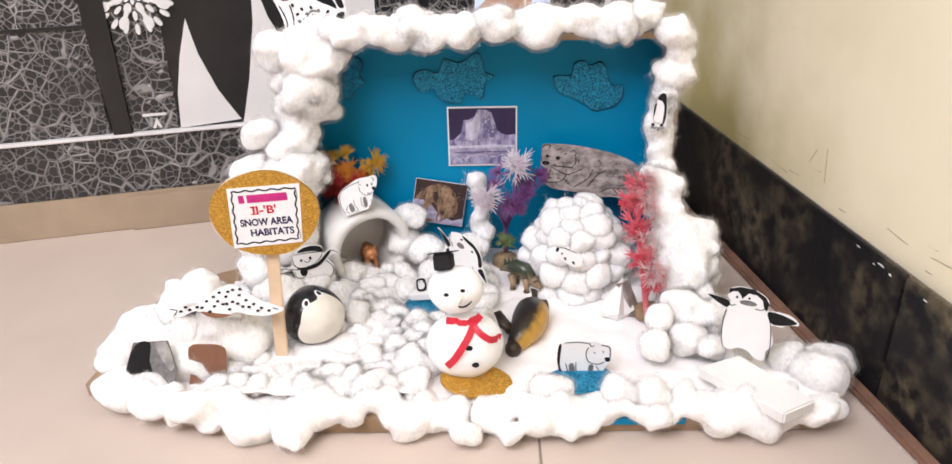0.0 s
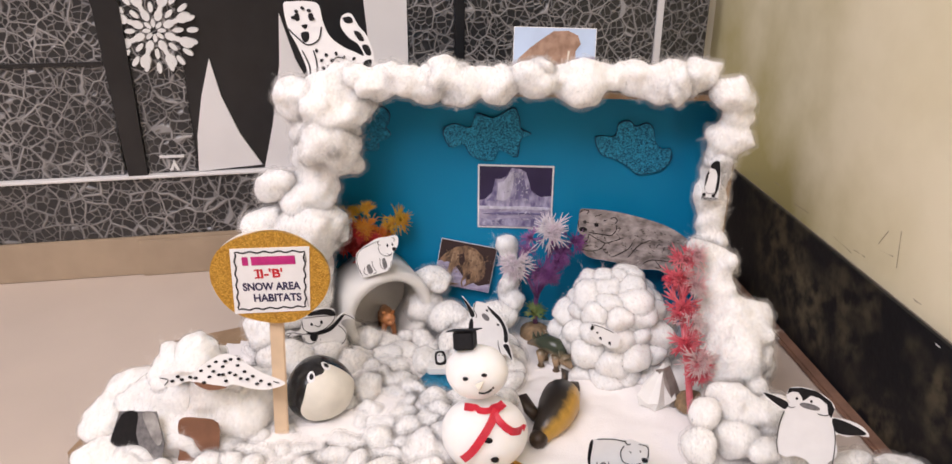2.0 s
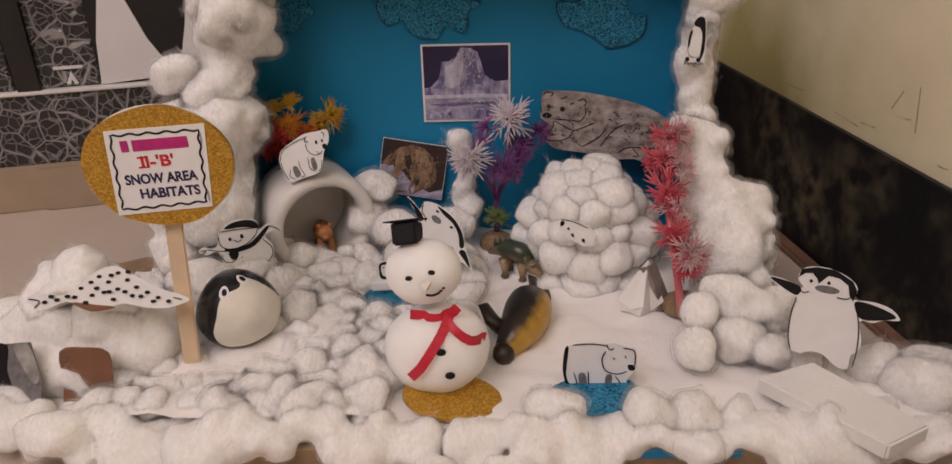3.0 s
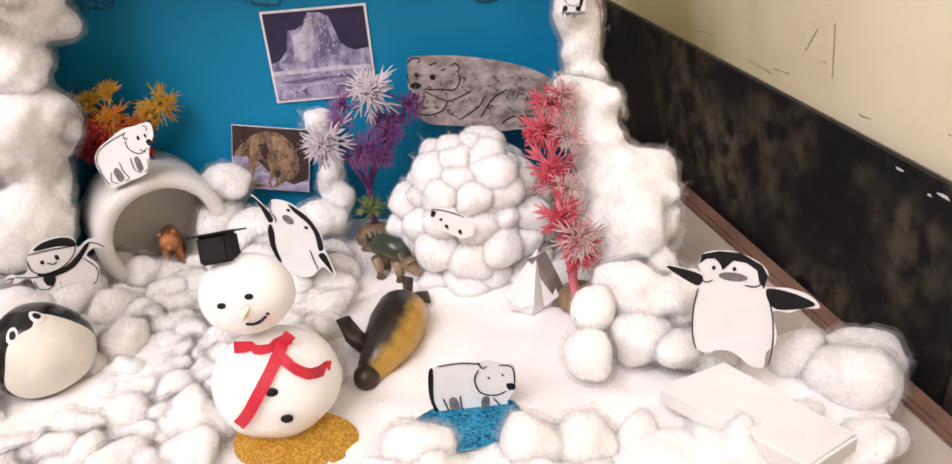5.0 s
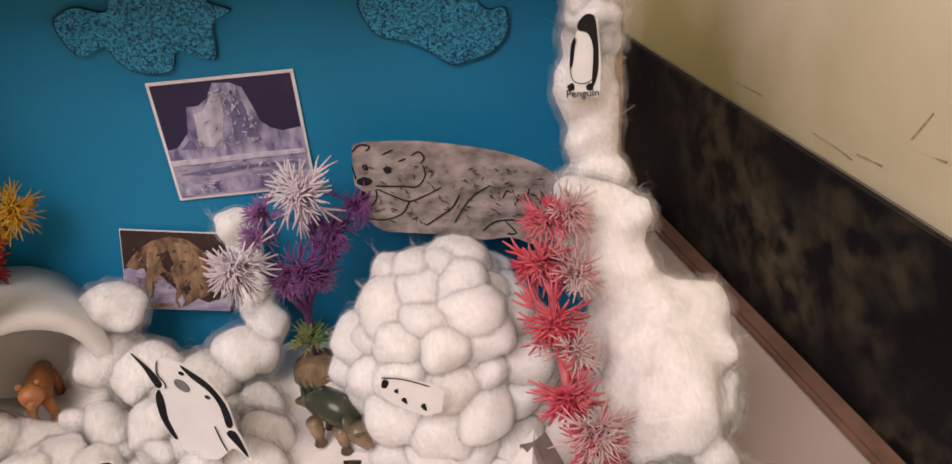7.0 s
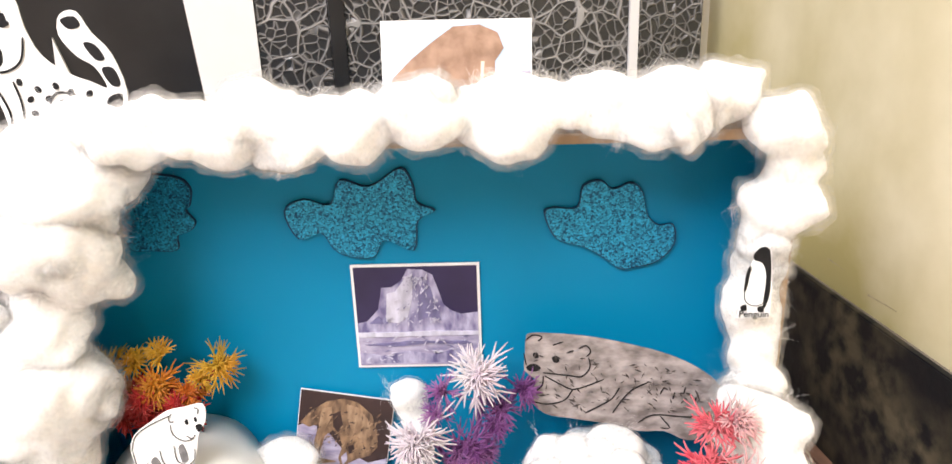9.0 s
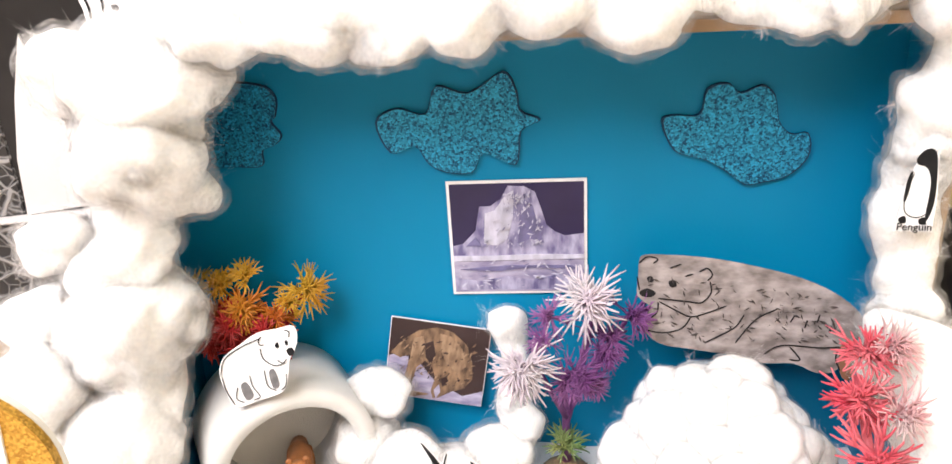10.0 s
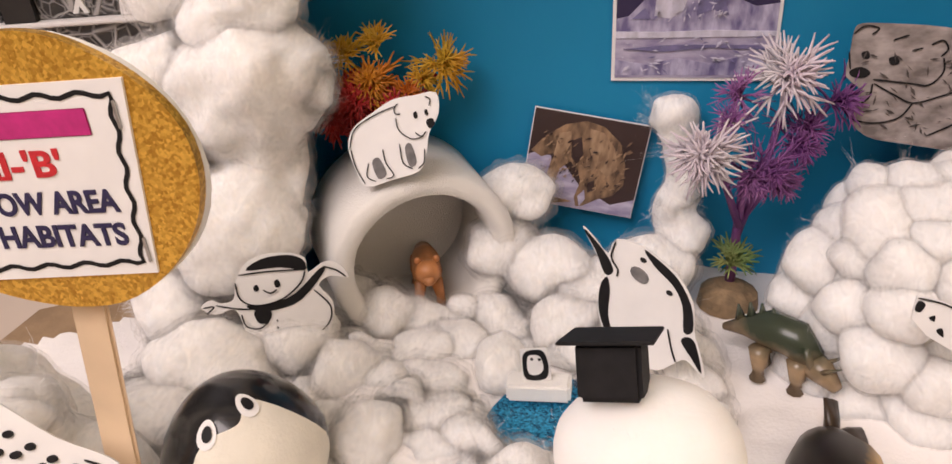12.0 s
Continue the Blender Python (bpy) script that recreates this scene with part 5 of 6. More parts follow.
for k, pts in enumerate(([(-0.0135, 0.0500), (-0.004, 0.0490), (0.004, 0.0490), (0.0115, 0.0520)], [(0.0125, 0.0545), (0.0065, 0.0480), (-0.001, 0.0390), (-0.0075, 0.0300), (-0.0130, 0.0235)], [(0.0065, 0.0485), (0.0125, 0.0440), (0.0190, 0.0395), (0.0270, 0.0355)])):
    cv = []
    for i in range(len(pts) - 1):
        for s in range(5):
            u_ = s / 5
            cv.append((pts[i][0] + (pts[i + 1][0] - pts[i][0]) * u_, pts[i][1] + (pts[i + 1][1] - pts[i][1]) * u_))
    cv.append(pts[-1])
    cv3 = [Vector((x, min(front(x, z, 0.0018 + 0.0008 * k), face(x, z, 0.0002) if z > 0.0525 else 0.0), z)) for x, z in cv]
    rows_ = []
    for i, p in enumerate(cv3):
        d_ = (cv3[min(i + 1, len(cv3) - 1)] - cv3[max(i - 1, 0)]).normalized()
        w_ = d_.cross(Vector((0, -1, 0.35))).normalized() * 0.0027
        rows_.append([bm.verts.new(p + w_), bm.verts.new(p - w_)])
    for a_, b_ in zip(rows_, rows_[1:]):
        bm.faces.new((a_[0], a_[1], b_[1], b_[0]))
part("scarf", bm, RED, snowman, "glossy red ribbon scarf")
for x, z in ((-0.0124, 0.0745), (-0.0005, 0.0772)):
    part("eye", ball(bmesh.new(), (x, face(x, z, 0.0), z), 0.0018, (1.1, 0.6, 0.8), 10), INK, snowman)
for x, z in ((0.0035, 0.0370), (0.0080, 0.0240)):
    part("button", ball(bmesh.new(), (x, front(x, z, 0.0), z), 0.0024, (1.2, 0.6, 0.9), 10), INK, snowman)
bm = bmesh.new()
yn = face(-0.003, 0.072, -0.0005)
v = [bm.verts.new(p) for p in ((-0.0065, yn, 0.0715), (0.000, yn, 0.0742), (-0.002, yn - 0.0005, 0.0685), (-0.0035, yn - 0.0055, 0.0705))]
for f3 in ((0, 1, 3), (1, 2, 3), (2, 0, 3), (0, 2, 1)):
    bm.faces.new([v[i] for i in f3])
part("nose", bm, mat("pale_yellow_paper", (0.84, 0.78, 0.64), 0.7), snowman, "pale cream paper nose")
bm = bmesh.new()
for x0_ in range(8):
    x_ = -0.0030 + 0.0012 * x0_
    z_ = 0.0645 + 0.00014 * (x0_ - 2.2) ** 2
    ball(bm, (x_, face(x_, z_, 0.0002), z_), 0.0008, (1.2, 0.6, 0.9), 8)
part("mouth", bm, INK, snowman)

# round penguin
RX, RZ = 0.0225, 0.0225
rp = empty("penguin_figure", Matrix.Translation((-0.1330, -0.163, 0.0245)) @ Matrix.Rotation(radians(-5), 4, "Y") @ Matrix.Rotation(radians(37), 4, "Z") @ Matrix.Rotation(radians(-6), 4, "X") @ Matrix.Scale(1.08, 4), "round black and white penguin figure on cotton", "figure")
bm = ball(bmesh.new(), (0, 0, 0.0225), 0.0225, (1, 0.95, 1.0), 32)
for v in bm.verts:
    h = v.co.z / 0.045
    v.co.x *= 1.04 - 0.34 * max(0, h - 0.5)
    if v.co.z < 0.004:
        v.co.z = 0.004 * (0.5 + 0.5 * v.co.z / 0.004)
part("body", bm, mat("black_paint", (0.012, 0.012, 0.014), 0.25, 0.2, 60, coat=0.3), rp, "glossy black painted body", True)


def patch(loop, lift):
    """A shape wrapped on the round body: loop in degrees of turn and height."""
    bm = bmesh.new()
    c = sum((Vector(p) for p in loop), Vector((0, 0))) / len(loop)
    prev = None
    for k in range(6, -1, -1):
        ring = []
        for p in loop:
            q = c + (Vector(p) - c) * max(k / 6, 0.001)
            a, e = radians(q.x), radians(q.y)
            h = (math.sin(e) + 1) / 2
            sx = 1.04 - 0.34 * max(0, h - 0.5)
            ring.append(bm.verts.new((lift * RX * math.cos(e) * math.sin(a) * sx, -lift * RX * 0.95 * math.cos(e) * math.cos(a), 0.0225 + lift * RZ * math.sin(e))))
        if prev:
            for i in range(len(ring)):
                bm.faces.new((prev[i], prev[(i + 1) % len(ring)], ring[(i + 1) % len(ring)], ring[i]))
        prev = ring
    return bm


CREAM = mat("cream_felt", (0.8, 0.76, 0.66), 0.85, 0.1, 90, 0.15, 900)
part("belly", patch(smooth_loop([(-52, -36), (-30, -44), (0, -46), (40, -44), (64, -30), (68, -8), (56, 22), (44, 46), (32, 58), (14, 56), (3, 48), (-14, 46), (-26, 44), (-40, 34), (-46, 10), (-56, -14)], 3), 1.015), CREAM, rp, "cream felt belly", True)
for ax in (-31, 21):
    eye = part("eye", patch(oval(ax, 46 if ax < 0 else 57, 10.5 if ax < 0 else 13.0, 10.0, 16), 1.03), PAPER, rp, "white paper eye", True)
    part("pupil", patch(oval(ax + 1, 46 if ax < 0 else 57, 5.5 if ax < 0 else 7.0, 5.4, 12), 1.045), INK, eye)

# sea lion, cub and horned toy: moulded figures
def two_tone(name, back, belly, h0, h1, rough=0.4, axis=2, scale=60):
    m = mat(name, belly, rough, 0.25, scale)
    nt = m.node_tree
    b = nt.nodes["Principled BSDF"]
    src = b.inputs["Base Color"].links[0].from_socket
    g = nt.nodes.new("ShaderNodeTexCoord")
    sp = nt.nodes.new("ShaderNodeSeparateXYZ")
    nt.links.new(g.outputs["Object"], sp.inputs[0])
    n = nt.nodes.new("ShaderNodeTexNoise")
    n.inputs["Scale"].default_value = 140
    nt.links.new(g.outputs["Object"], n.inputs["Vector"])
    ma = nt.nodes.new("ShaderNodeMath")
    ma.operation = "MULTIPLY_ADD"
    ma.inputs[1].default_value = (h1 - h0) * 1.2
    nt.links.new(n.outputs[0], ma.inputs[0])
    nt.links.new(sp.outputs[axis], ma.inputs[2])
    r = nt.nodes.new("ShaderNodeMapRange")
    off = (h1 - h0) * 0.6
    r.inputs[1].default_value, r.inputs[2].default_value = h0 + off, h1 + off
    nt.links.new(ma.outputs[0], r.inputs[0])
    mx = nt.nodes.new("ShaderNodeMix")
    mx.data_type = "RGBA"
    mx.inputs[7].default_value = (*back, 1)
    nt.links.new(r.outputs[0], mx.inputs[0])
    nt.links.new(src, mx.inputs[6])
    nt.links.new(mx.outputs[2], b.inputs["Base Color"])
    return m


SEAL = two_tone("sea_lion_rubber", (0.02, 0.014, 0.01), (0.58, 0.33, 0.05), -0.001, 0.006, 0.35, 0)
bm = bmesh.new()
limb(bm, [(0, -0.040, 0.004), (0, -0.036, 0.006), (0.0, -0.028, 0.011), (0, -0.016, 0.0145), (0, -0.002, 0.0155), (0, 0.012, 0.0135), (0, 0.024, 0.010), (0, 0.032, 0.010)], [0.002, 0.0075, 0.0110, 0.0145, 0.0165, 0.0155, 0.0105, 0.004], 18)
n_body = len(bm.faces)
limb(bm, [(0.0, 0.029, 0.011), (0.004, 0.035, 0.014), (0.008, 0.040, 0.016)], [(0.003, 0.003), (0.004, 0.002), (0.005, 0.001)], 8)
limb(bm, [(0.0, 0.029, 0.011), (-0.005, 0.034, 0.015), (-0.010, 0.037, 0.017)], [(0.003, 0.003), (0.004, 0.002), (0.005, 0.001)], 8)
limb(bm, [(-0.010, -0.022, 0.008), (-0.017, -0.024, 0.003), (-0.028, -0.022, 0.002)], [(0.005, 0.005), (0.007, 0.004), (0.005, 0.0015)], 8)
limb(bm, [(0.008, -0.022, 0.006), (0.016, -0.018, 0.003), (0.027, -0.012, 0.003)], [(0.005, 0.005), (0.007, 0.004), (0.006, 0.0015)], 8)
ball(bm, (0.0, -0.040, 0.006), 0.0075, (1, 1.1, 0.95), 12)
bm.faces.ensure_lookup_table()
for fc in bm.faces[n_body:]:
    fc.material_index = 1
ob = link("sea_lion_figure", bm, SEAL, None, "brown-black and golden moulded sea lion toy on cotton", True, "toy")
ob.data.materials.append(mat("dark_brown_rubber", (0.045, 0.026, 0.014), 0.35, 0.5, 90))
ob.matrix_basis = Matrix.Translation((0.0295, -0.140, 0.0205)) @ Matrix.Scale(0.93, 4) @ Matrix.Rotation(radians(-15), 4, "Z") @ Matrix.Rotation(radians(45), 4, "Y") @ Matrix.Diagonal((-1, 1, 1, 1))

bm = bmesh.new()
limb(bm, [(0, 0.03, 0.016), (0, 0.015, 0.019), (0, 0.0, 0.019), (0, -0.006, 0.022)], [0.005, 0.0075, 0.008, 0.005], 12)
ball(bm, (0, -0.011, 0.0265), 0.0068, (1, 1, 0.95), 14)
ball(bm, (0, -0.0165, 0.0245), 0.0035, (1, 1, 0.8), 10)
for sx in (-1, 1):
    ball(bm, (sx * 0.0048, -0.009, 0.0325), 0.002, (1, 0.6, 1), 8)
    limb(bm, [(sx * 0.004, -0.004, 0.017), (sx * 0.0055, -0.006, 0.008), (sx * 0.0055, -0.007, 0.0)], [0.0035, 0.0025, 0.003], 8)
    limb(bm, [(sx * 0.004, 0.022, 0.016), (sx * 0.0055, 0.023, 0.008), (sx * 0.0055, 0.022, 0.0)], [0.004, 0.0028, 0.003], 8)
ob = link("cub_figure", bm, mat("orange_rubber", (0.5, 0.2, 0.07), 0.45, 0.4, 120), None, "small orange-brown moulded animal toy in the pipe", True, "toy")
ob.matrix_basis = pose(-0.107, -0.044, 0.024, 0, 0, 18) @ Matrix.Diagonal((0.82, 0.82, 0.82, 1))

bm = bmesh.new()
limb(bm, [(-0.024, 0.010, 0.010), (-0.016, 0.008, 0.014), (-0.006, 0.003, 0.019), (0.004, 0.0, 0.019), (0.011, -0.003, 0.014)], [0.0015, 0.004, 0.0075, 0.0075, 0.005], 12)
limb(bm, [(0.009, -0.002, 0.013), (0.015, -0.006, 0.012), (0.021, -0.010, 0.009)], [0.0055, 0.0048, 0.002], 10)
bmesh.ops.create_cone(bm, cap_ends=True, segments=12, radius1=0.0066, radius2=0.0052, depth=0.002, matrix=Matrix.Translation((0.0105, -0.003, 0.016)) @ Matrix.Rotation(radians(60), 4, "Y"))
for dx, dy in ((-0.008, -0.004), (-0.008, 0.007), (0.006, -0.006), (0.006, 0.004)):
    limb(bm, [(dx, dy, 0.014), (dx + 0.001, dy, 0.006), (dx + 0.001, dy, 0.0)], [0.004, 0.003, 0.0032], 8)
for k in range(6):
    limb(bm, [(-0.018 + 0.0045 * k, 0.0085 - 0.0018 * k, 0.0165 + 0.0045 * math.sin(0.62 * k)), (-0.0195 + 0.0045 * k, 0.009 - 0.0018 * k, 0.0225 + 0.0055 * math.sin(0.62 * k))], [0.0022, 0.0004], 6)
limb(bm, [(0.015, -0.003, 0.014), (0.021, -0.003, 0.019)], [0.0012, 0.0002], 6)
limb(bm, [(0.015, -0.009, 0.014), (0.021, -0.011, 0.019)], [0.0012, 0.0002], 6)
DINO = two_tone("horned_toy_rubber", (0.04, 0.052, 0.032), (0.36, 0.25, 0.15), 0.011, 0.019, 0.25, 2, 160)
ob = link("horned_figure", bm, DINO, None, "green-backed tan horned animal toy beside the igloo", True, "toy")
ob.matrix_basis = pose(0.034, -0.077, 0.0215, 0, 0, -20) @ Matrix.Scale(0.98, 4)

# ---- aquarium plants ----
def plastic(name, c, c2):
    return mat(name, c, 0.4, 0.0, 60, col2=c2, trans=0.25)


def blade(bm, c, d, ax, l, wide, side, up):
    prev = None
    for k in range(4):
        t = k / 3
        p = c + d * l * t - ax * l * 0.22 * t * t + up * l * 0.12 * math.sin(t * 2.5)
        w = wide * (1 - 0.7 * t)
        ring = [bm.verts.new(p + side * w), bm.verts.new(p - side * w * 0.5 + up * w * 0.8), bm.verts.new(p - side * w * 0.5 - up * w * 0.8)]
        if prev:
            for j in range(3):
                bm.faces.new((prev[j], prev[(j + 1) % 3], ring[(j + 1) % 3], ring[j]))
        prev = ring
    bm.faces.new(prev)


def floret(bm, c, axis, n, ln, wide, seed, spread=1.0):
    """A burst of thin curved blades that fork near the tip."""
    r = random.Random(seed)
    ax = Vector(axis).normalized()
    for i in range(int(n * 1.2)):
        d = (ax * 0.8 + spread * Vector([r.gauss(0, 1) for _ in range(3)]).normalized() * r.uniform(0.4, 1.1)).normalized()
        l = ln * r.uniform(0.65, 1.08)
        side = d.cross(ax + Vector((0.01, 0.02, 0.03))).normalized()
        up = side.cross(d)
        blade(bm, Vector(c), d, ax, l, wide, side, up)
        mid = Vector(c) + d * l * 0.5 - ax * l * 0.055 + up * l * 0.1
        for sg in (-1, 1):
            d2 = (d + side * sg * r.uniform(0.35, 0.6) + up * r.uniform(-0.3, 0.3)).normalized()
            s2 = d2.cross(ax + Vector((0.01, 0.02, 0.03))).normalized()
            blade(bm, mid, d2, ax, l * r.uniform(0.35, 0.52), wide * 0.75, s2, s2.cross(d2))
    return bm


def plant(name, label, stems, florets, base=None):
    root = empty(name, Matrix(), label, "plastic plant")
    for i, (mt, pts, r) in enumerate(stems):
        part("stem", limb(bmesh.new(), pts, [r * (1 - 0.5 * k / len(pts)) for k in range(len(pts))], 8), mt, root, smooth=True)
    for i, (mt, c, ax, n, ln, w) in enumerate(florets):
        part("floret", floret(bmesh.new(), c, ax, n, ln * (1.22 if mt in (PINK, PALEPK) else 1.0), w, i + len(name)), mt, root, smooth=True)
    if base:
        bm = bmesh.new()
        limb(bm, [(base[0], base[1], base[2] - 0.006), (base[0], base[1], base[2]), (base[0], base[1], base[2] + 0.004)], [0.013, 0.012, 0.006], 14)
        part("foot", bm, mat("pebbled_foot", (0.3, 0.2, 0.11), 0.8, 0.4, 200, 0.5, 400), root, "brown pebbled foot")
    return root


PWHITE = plastic("white_plastic", (0.86, 0.81, 0.83), (0.8, 0.68, 0.76))
PURPLE = plastic("purple_plastic", (0.24, 0.07, 0.28), (0.36, 0.14, 0.38))
LILAC = plastic("lilac_plastic", (0.45, 0.2, 0.45), (0.3, 0.1, 0.34))
GREENP = plastic("green_plastic", (0.1, 0.26, 0.07), (0.4, 0.42, 0.16))
ORANGE = plastic("orange_plastic", (0.72, 0.3, 0.03), (0.66, 0.1, 0.02))
YELLOW = plastic("yellow_plastic", (0.76, 0.52, 0.06), (0.75, 0.36, 0.03))
DKRED = plastic("dark_red_plastic", (0.55, 0.035, 0.03), (0.4, 0.02, 0.025))
PINK = plastic("hot_pink_plastic", (0.78, 0.08, 0.13), (0.82, 0.27, 0.3))
PALEPK = plastic("pale_pink_plastic", (0.85, 0.7, 0.68), (0.82, 0.4, 0.43))
plant("aquarium_plant", "white and purple plastic aquarium plant on a foot",
      [(PURPLE, [(0.021, -0.025, 0.03), (0.021, -0.028, 0.06), (0.020, -0.035, 0.085)], 0.0022), (PURPLE, [(0.021, -0.028, 0.055), (0.030, -0.025, 0.09), (0.034, -0.027, 0.118)], 0.0018), (PURPLE, [(0.021, -0.028, 0.06), (0.04, -0.022, 0.09), (0.05, -0.02, 0.108)], 0.0016), (PURPLE, [(0.021, -0.03, 0.06), (0.010, -0.04, 0.09), (0.004, -0.046, 0.100)], 0.0016)],
      [(PWHITE, (0.004, -0.048, 0.100), (-0.35, -0.85, 0.25), 58, 0.0225, 0.0013), (PWHITE, (0.031, -0.030, 0.1215), (-0.1, -0.8, 0.5), 52, 0.0205, 0.0013), (LILAC, (0.015, -0.035, 0.1165), (-0.3, -0.7, 0.4), 26, 0.015, 0.0007),
       (PURPLE, (0.024, -0.040, 0.091), (0.4, -0.8, 0.0), 50, 0.0185, 0.0008), (PURPLE, (0.050, -0.022, 0.110), (0.5, -0.6, 0.2), 40, 0.0165, 0.0008), (PURPLE, (0.040, -0.026, 0.100), (0.2, -0.7, 0.4), 36, 0.016, 0.0008), (PURPLE, (0.030, -0.034, 0.086), (0.5, -0.7, -0.2), 40, 0.017, 0.0008), (LILAC, (0.012, -0.044, 0.110), (-0.2, -0.8, 0.4), 26, 0.013, 0.0006), (PURPLE, (0.036, -0.030, 0.097), (0.3, -0.7, 0.0), 36, 0.016, 0.0008), (LILAC, (0.020, -0.042, 0.088), (0.2, -0.8, 0.1), 30, 0.015, 0.0007),
       (GREENP, (0.020, -0.028, 0.040), (0, -0.3, 0.5), 34, 0.016, 0.001)], (0.0205, -0.028, 0.027))
plant("aquarium_plant", "orange and yellow plastic aquarium plant behind the pipe",
      [(DKRED, [(-0.130, -0.008, 0.02), (-0.130, -0.012, 0.085), (-0.126, -0.026, 0.115)], 0.003), (DKRED, [(-0.130, -0.008, 0.07), (-0.115, -0.016, 0.1), (-0.104, -0.013, 0.118)], 0.002), (DKRED, [(-0.132, -0.008, 0.07), (-0.148, -0.018, 0.1), (-0.155, -0.018, 0.12)], 0.002)],
      [(ORANGE, (-0.126, -0.028, 0.118), (0, -0.8, 0.5), 55, 0.017, 0.0012), (YELLOW, (-0.101, -0.016, 0.122), (0.5, -0.6, 0.4), 50, 0.016, 0.0009), (YELLOW, (-0.151, -0.020, 0.124), (-0.3, -0.6, 0.5), 45, 0.015, 0.0009), (YELLOW, (-0.124, -0.026, 0.132), (0.1, -0.4, 0.9), 36, 0.013, 0.0009), (DKRED, (-0.128, -0.028, 0.100), (0.1, -0.8, 0.1), 60, 0.018, 0.0016),
       (ORANGE, (-0.114, -0.024, 0.112), (0.3, -0.8, 0.3), 40, 0.014, 0.0011), (DKRED, (-0.144, -0.024, 0.104), (-0.2, -0.8, 0.2), 50, 0.017, 0.0015), (ORANGE, (-0.140, -0.026, 0.114), (-0.2, -0.8, 0.4), 36, 0.014, 0.0011), (DKRED, (-0.116, -0.022, 0.102), (0.3, -0.8, 0.2), 50, 0.016, 0.0015), (DKRED, (-0.135, -0.028, 0.110), (0.0, -0.9, 0.2), 50, 0.015, 0.0015), (DKRED, (-0.131, -0.034, 0.113), (0.0, -0.9, 0.3), 46, 0.014, 0.0015), (DKRED, (-0.117, -0.031, 0.108), (0.2, -0.9, 0.2), 44, 0.014, 0.0015), (YELLOW, (-0.138, -0.024, 0.128), (0.0, -0.6, 0.8), 30, 0.012, 0.0009), (ORANGE, (-0.154, -0.024, 0.110), (-0.4, -0.8, 0.1), 36, 0.015, 0.0011), (YELLOW, (-0.108, -0.02, 0.118), (0.3, -0.8, 0.2), 30, 0.012, 0.0009)])
plant("aquarium_plant", "bright pink plastic aquarium plant beside the igloo",
      [(PINK, [(0.137, -0.140, 0.025), (0.134, -0.125, 0.055), (0.131, -0.10, 0.085), (0.131, -0.075, 0.112)], 0.0028)],
      [(PINK, (0.1325, -0.074, 0.121), (-0.1, -0.7, 0.5), 36, 0.0145, 0.0011), (PALEPK, (0.137, -0.078, 0.125), (0.4, -0.5, 0.6), 34, 0.014, 0.0008), (PINK, (0.128, -0.086, 0.111), (-0.3, -0.8, 0.1), 44, 0.0145, 0.0013), (PALEPK, (0.138, -0.092, 0.107), (0.3, -0.7, 0.3), 34, 0.0145, 0.0008),
       (PINK, (0.130, -0.102, 0.095), (-0.2, -0.8, 0.1), 50, 0.0155, 0.0013), (PALEPK, (0.134, -0.112, 0.087), (0.3, -0.8, 0.3), 36, 0.014, 0.0008), (PINK, (0.131, -0.122, 0.077), (-0.1, -0.9, 0.1), 50, 0.0155, 0.0013), (PALEPK, (0.1365, -0.134, 0.069), (0.2, -0.9, 0.2), 60, 0.0165, 0.0008), (PINK, (0.138, -0.134, 0.063), (0.1, -0.9, -0.1), 44, 0.015, 0.0012)], (0.140, -0.128, 0.030))

# ---- small things on the board ----
bm = bmesh.new()
apex = bm.verts.new((0.003, 0.004, 0.034))
ring = [bm.verts.new(((0.0165 if i % 2 else 0.0115) * math.cos(a), (0.0135 if i % 2 else 0.010) * math.sin(a), 0.009 if i % 2 else 0.004)) for i, a in enumerate([2 * math.pi * k / 10 for k in range(10)])]
low = [bm.verts.new((v.co.x * 0.75, v.co.y * 0.75, 0.0)) for v in ring]
for i in range(10):
    bm.faces.new((ring[i], ring[(i + 1) % 10], apex))
    bm.faces.new((low[i], low[(i + 1) % 10], ring[(i + 1) % 10], ring[i]))
bm.faces.new(low[::-1])
ob = link("paper_crystal", bm, FOAMW, None, "white folded paper ice crystal standing on cotton", category="ornament")
ob.matrix_basis = pose(0.112, -0.124, 0.021, 0, 8, 20)
bm = bmesh.new()
rows_ = [[bm.verts.new((x, 0.004 * abs(x / 0.008) - 0.002 * math.sin(i), 0.011 * i)) for x in (-0.010 + 0.0012 * i, -0.001, 0.008 - 0.001 * i)] for i in range(4)]
for a, b_ in zip(rows_, rows_[1:]):
    for j in range(2):
        bm.faces.new((a[j], a[j + 1], b_[j + 1], b_[j]))
r_ = bmesh.ops.solidify(bm, geom=bm.faces[:], thickness=0.0012)
ob = link("folded_card", bm, mat("marbled_grey_card", (0.5, 0.44, 0.4), 0.6, 0.0, 70, col2=(0.26, 0.2, 0.17), detail=8), None, "marbled grey folded card behind the paper crystal", category="card")
ob.matrix_basis = pose(0.128, -0.128, 0.021, -16, -14, 15)
for i, (x, y, z, r) in enumerate(((0.133, -0.190, 0.0335, 0.0125), (0.161, -0.180, 0.035, 0.0145), (0.140, -0.170, 0.048, 0.0115))):
    cotton("cotton_ball", "smooth round white cotton ball on the board", [(x, y, z, r, r, r * 0.95)], kinds=BALLS, group="round cotton balls", seed=i + 70, tear=0.15)
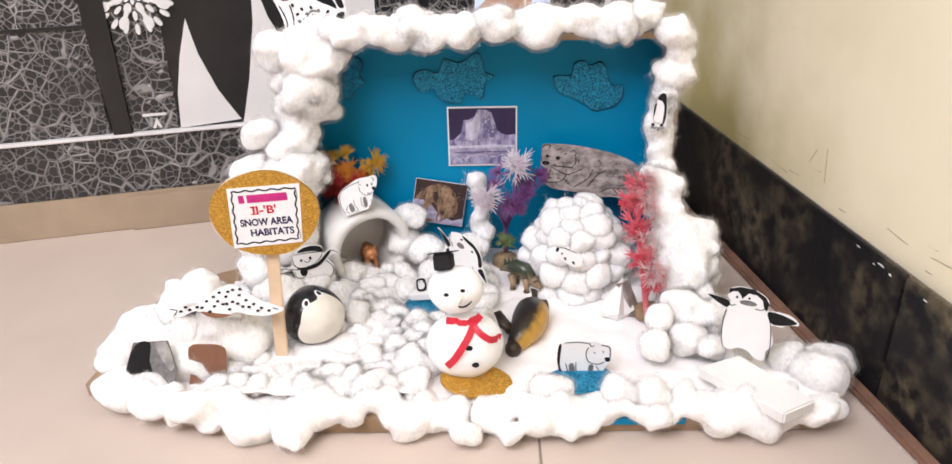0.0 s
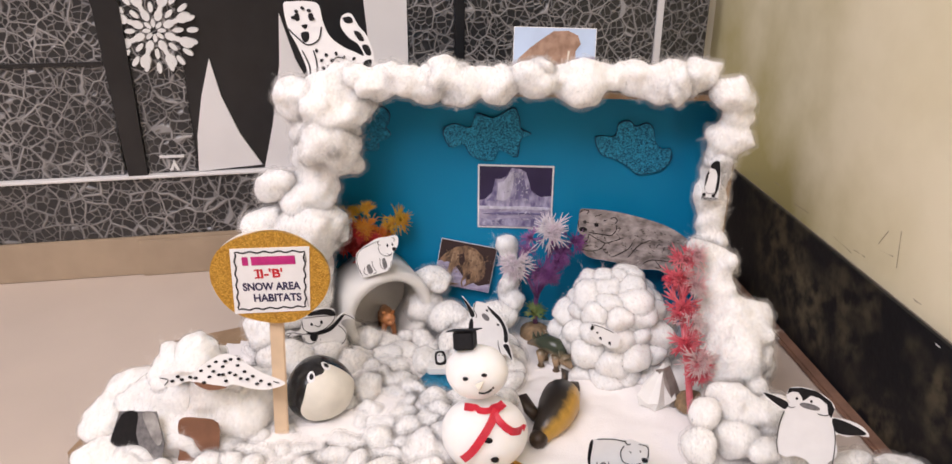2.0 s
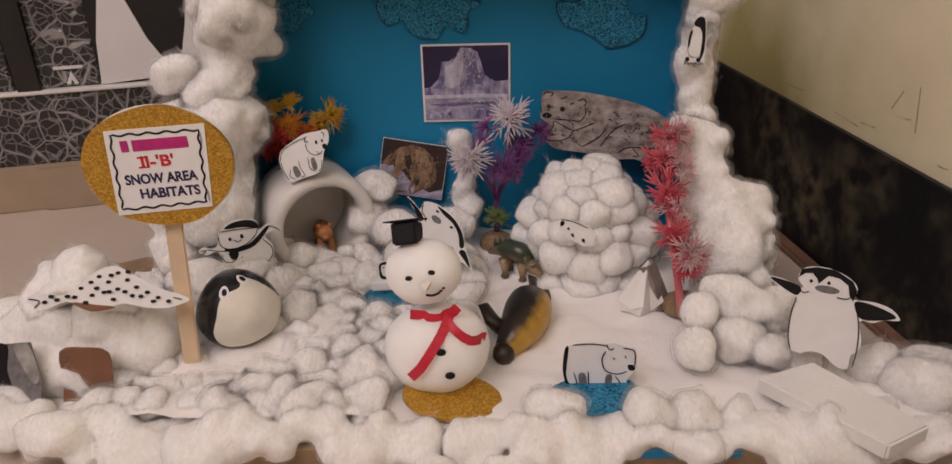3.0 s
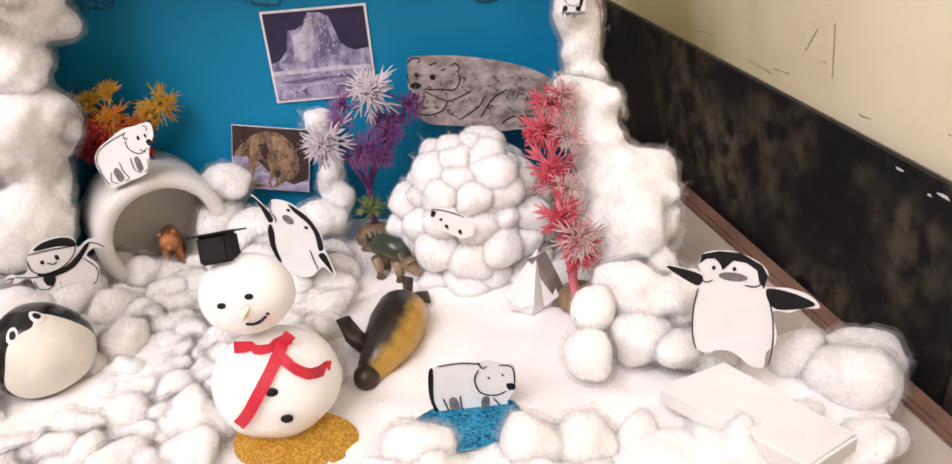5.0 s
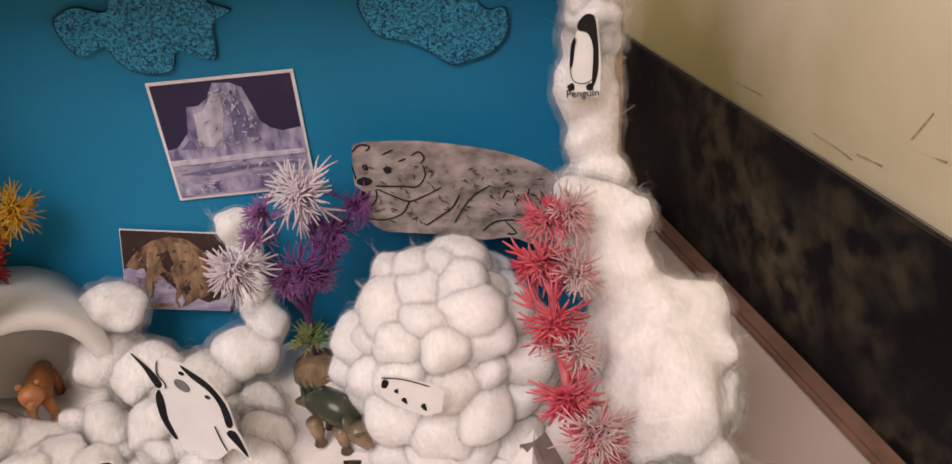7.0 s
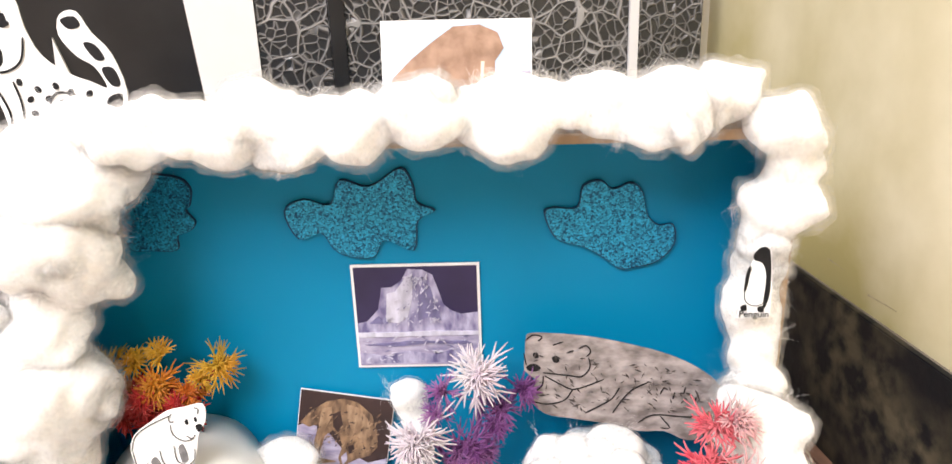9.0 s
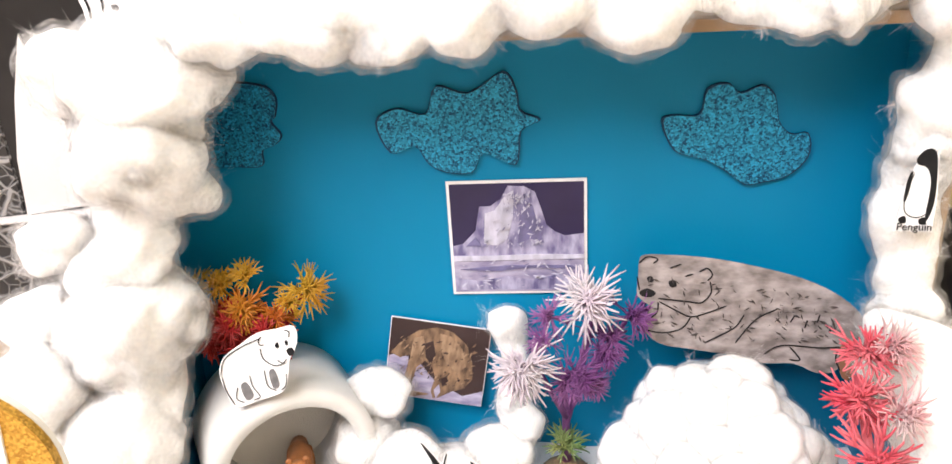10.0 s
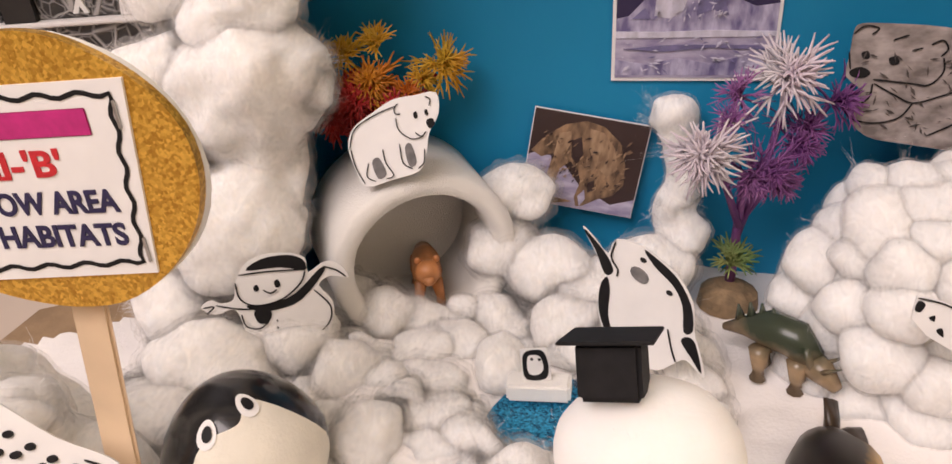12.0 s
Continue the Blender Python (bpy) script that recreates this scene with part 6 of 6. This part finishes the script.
cotton("cotton_drift", "thin crumpled white tissue and cotton", [(0.175, -0.160, 0.04, 0.024, 0.02, 0.018), (0.19, -0.155, 0.035, 0.02, 0.018, 0.016), (0.16, -0.155, 0.045, 0.014, 0.014, 0.018)], seed=88)
bm = bmesh.new()
top_ = [(0.158, -0.2215), (0.192, -0.2085), (0.2290, -0.262), (0.203, -0.276)]
f = [bm.verts.new((x, y, 0.039)) for x, y in top_]
b = [bm.verts.new((x, y, 0.029)) for x, y in top_]
bm.faces.new(f)
bm.faces.new(b[::-1])
for i in range(4):
    bm.faces.new((b[i], b[(i + 1) % 4], f[(i + 1) % 4], f[i]))
bmesh.ops.recalc_face_normals(bm, faces=bm.faces[:])
bmesh.ops.bevel(bm, geom=bm.edges[:], offset=0.0012, segments=2, affect="EDGES")
link("foam_block", bm, FOAMW, None, "white foam block carrying the large penguin", category="foam block")
for nm, pts in (("glitter_pool", [(0.046, -0.218), (0.06, -0.206), (0.075, -0.202), (0.094, -0.208), (0.096, -0.224), (0.08, -0.234), (0.058, -0.234)]), ("glitter_pool", [(-0.072, -0.128), (-0.066, -0.104), (-0.05, -0.094), (-0.036, -0.094), (-0.032, -0.11), (-0.044, -0.126), (-0.058, -0.136)])):
    bm = slab(bmesh.new(), smooth_loop(pts, 4), -0.0012, 0.0)
    ob = link(nm, bm, BLUEGLIT, None, "flat blue glitter foam pool lying among cotton", category="pool", group="glitter pools")
    ob.matrix_basis = Matrix(((1, 0, 0, 0), (0, 0, 1, 0), (0, -1, 0, 0.0255), (0, 0, 0, 1)))
link("blue_strip", boxb((0.035, -0.2505, 0.009), (0.145, -0.2480, 0.0145)), BLUE, None, "blue card strip along the board's front edge", category="card strip")

# floor tiles
for ix in range(-5, 4):
    for iy in range(-5, 2):
        x0, y0 = 0.040 + TILE * ix , -0.30 + TILE * iy
        part("tile", boxb((x0 + 0.001, y0 + 0.001, -0.012), (x0 + TILE - 0.001, y0 + TILE - 0.001, 0.0), 0.0006), FLOOR, floor)
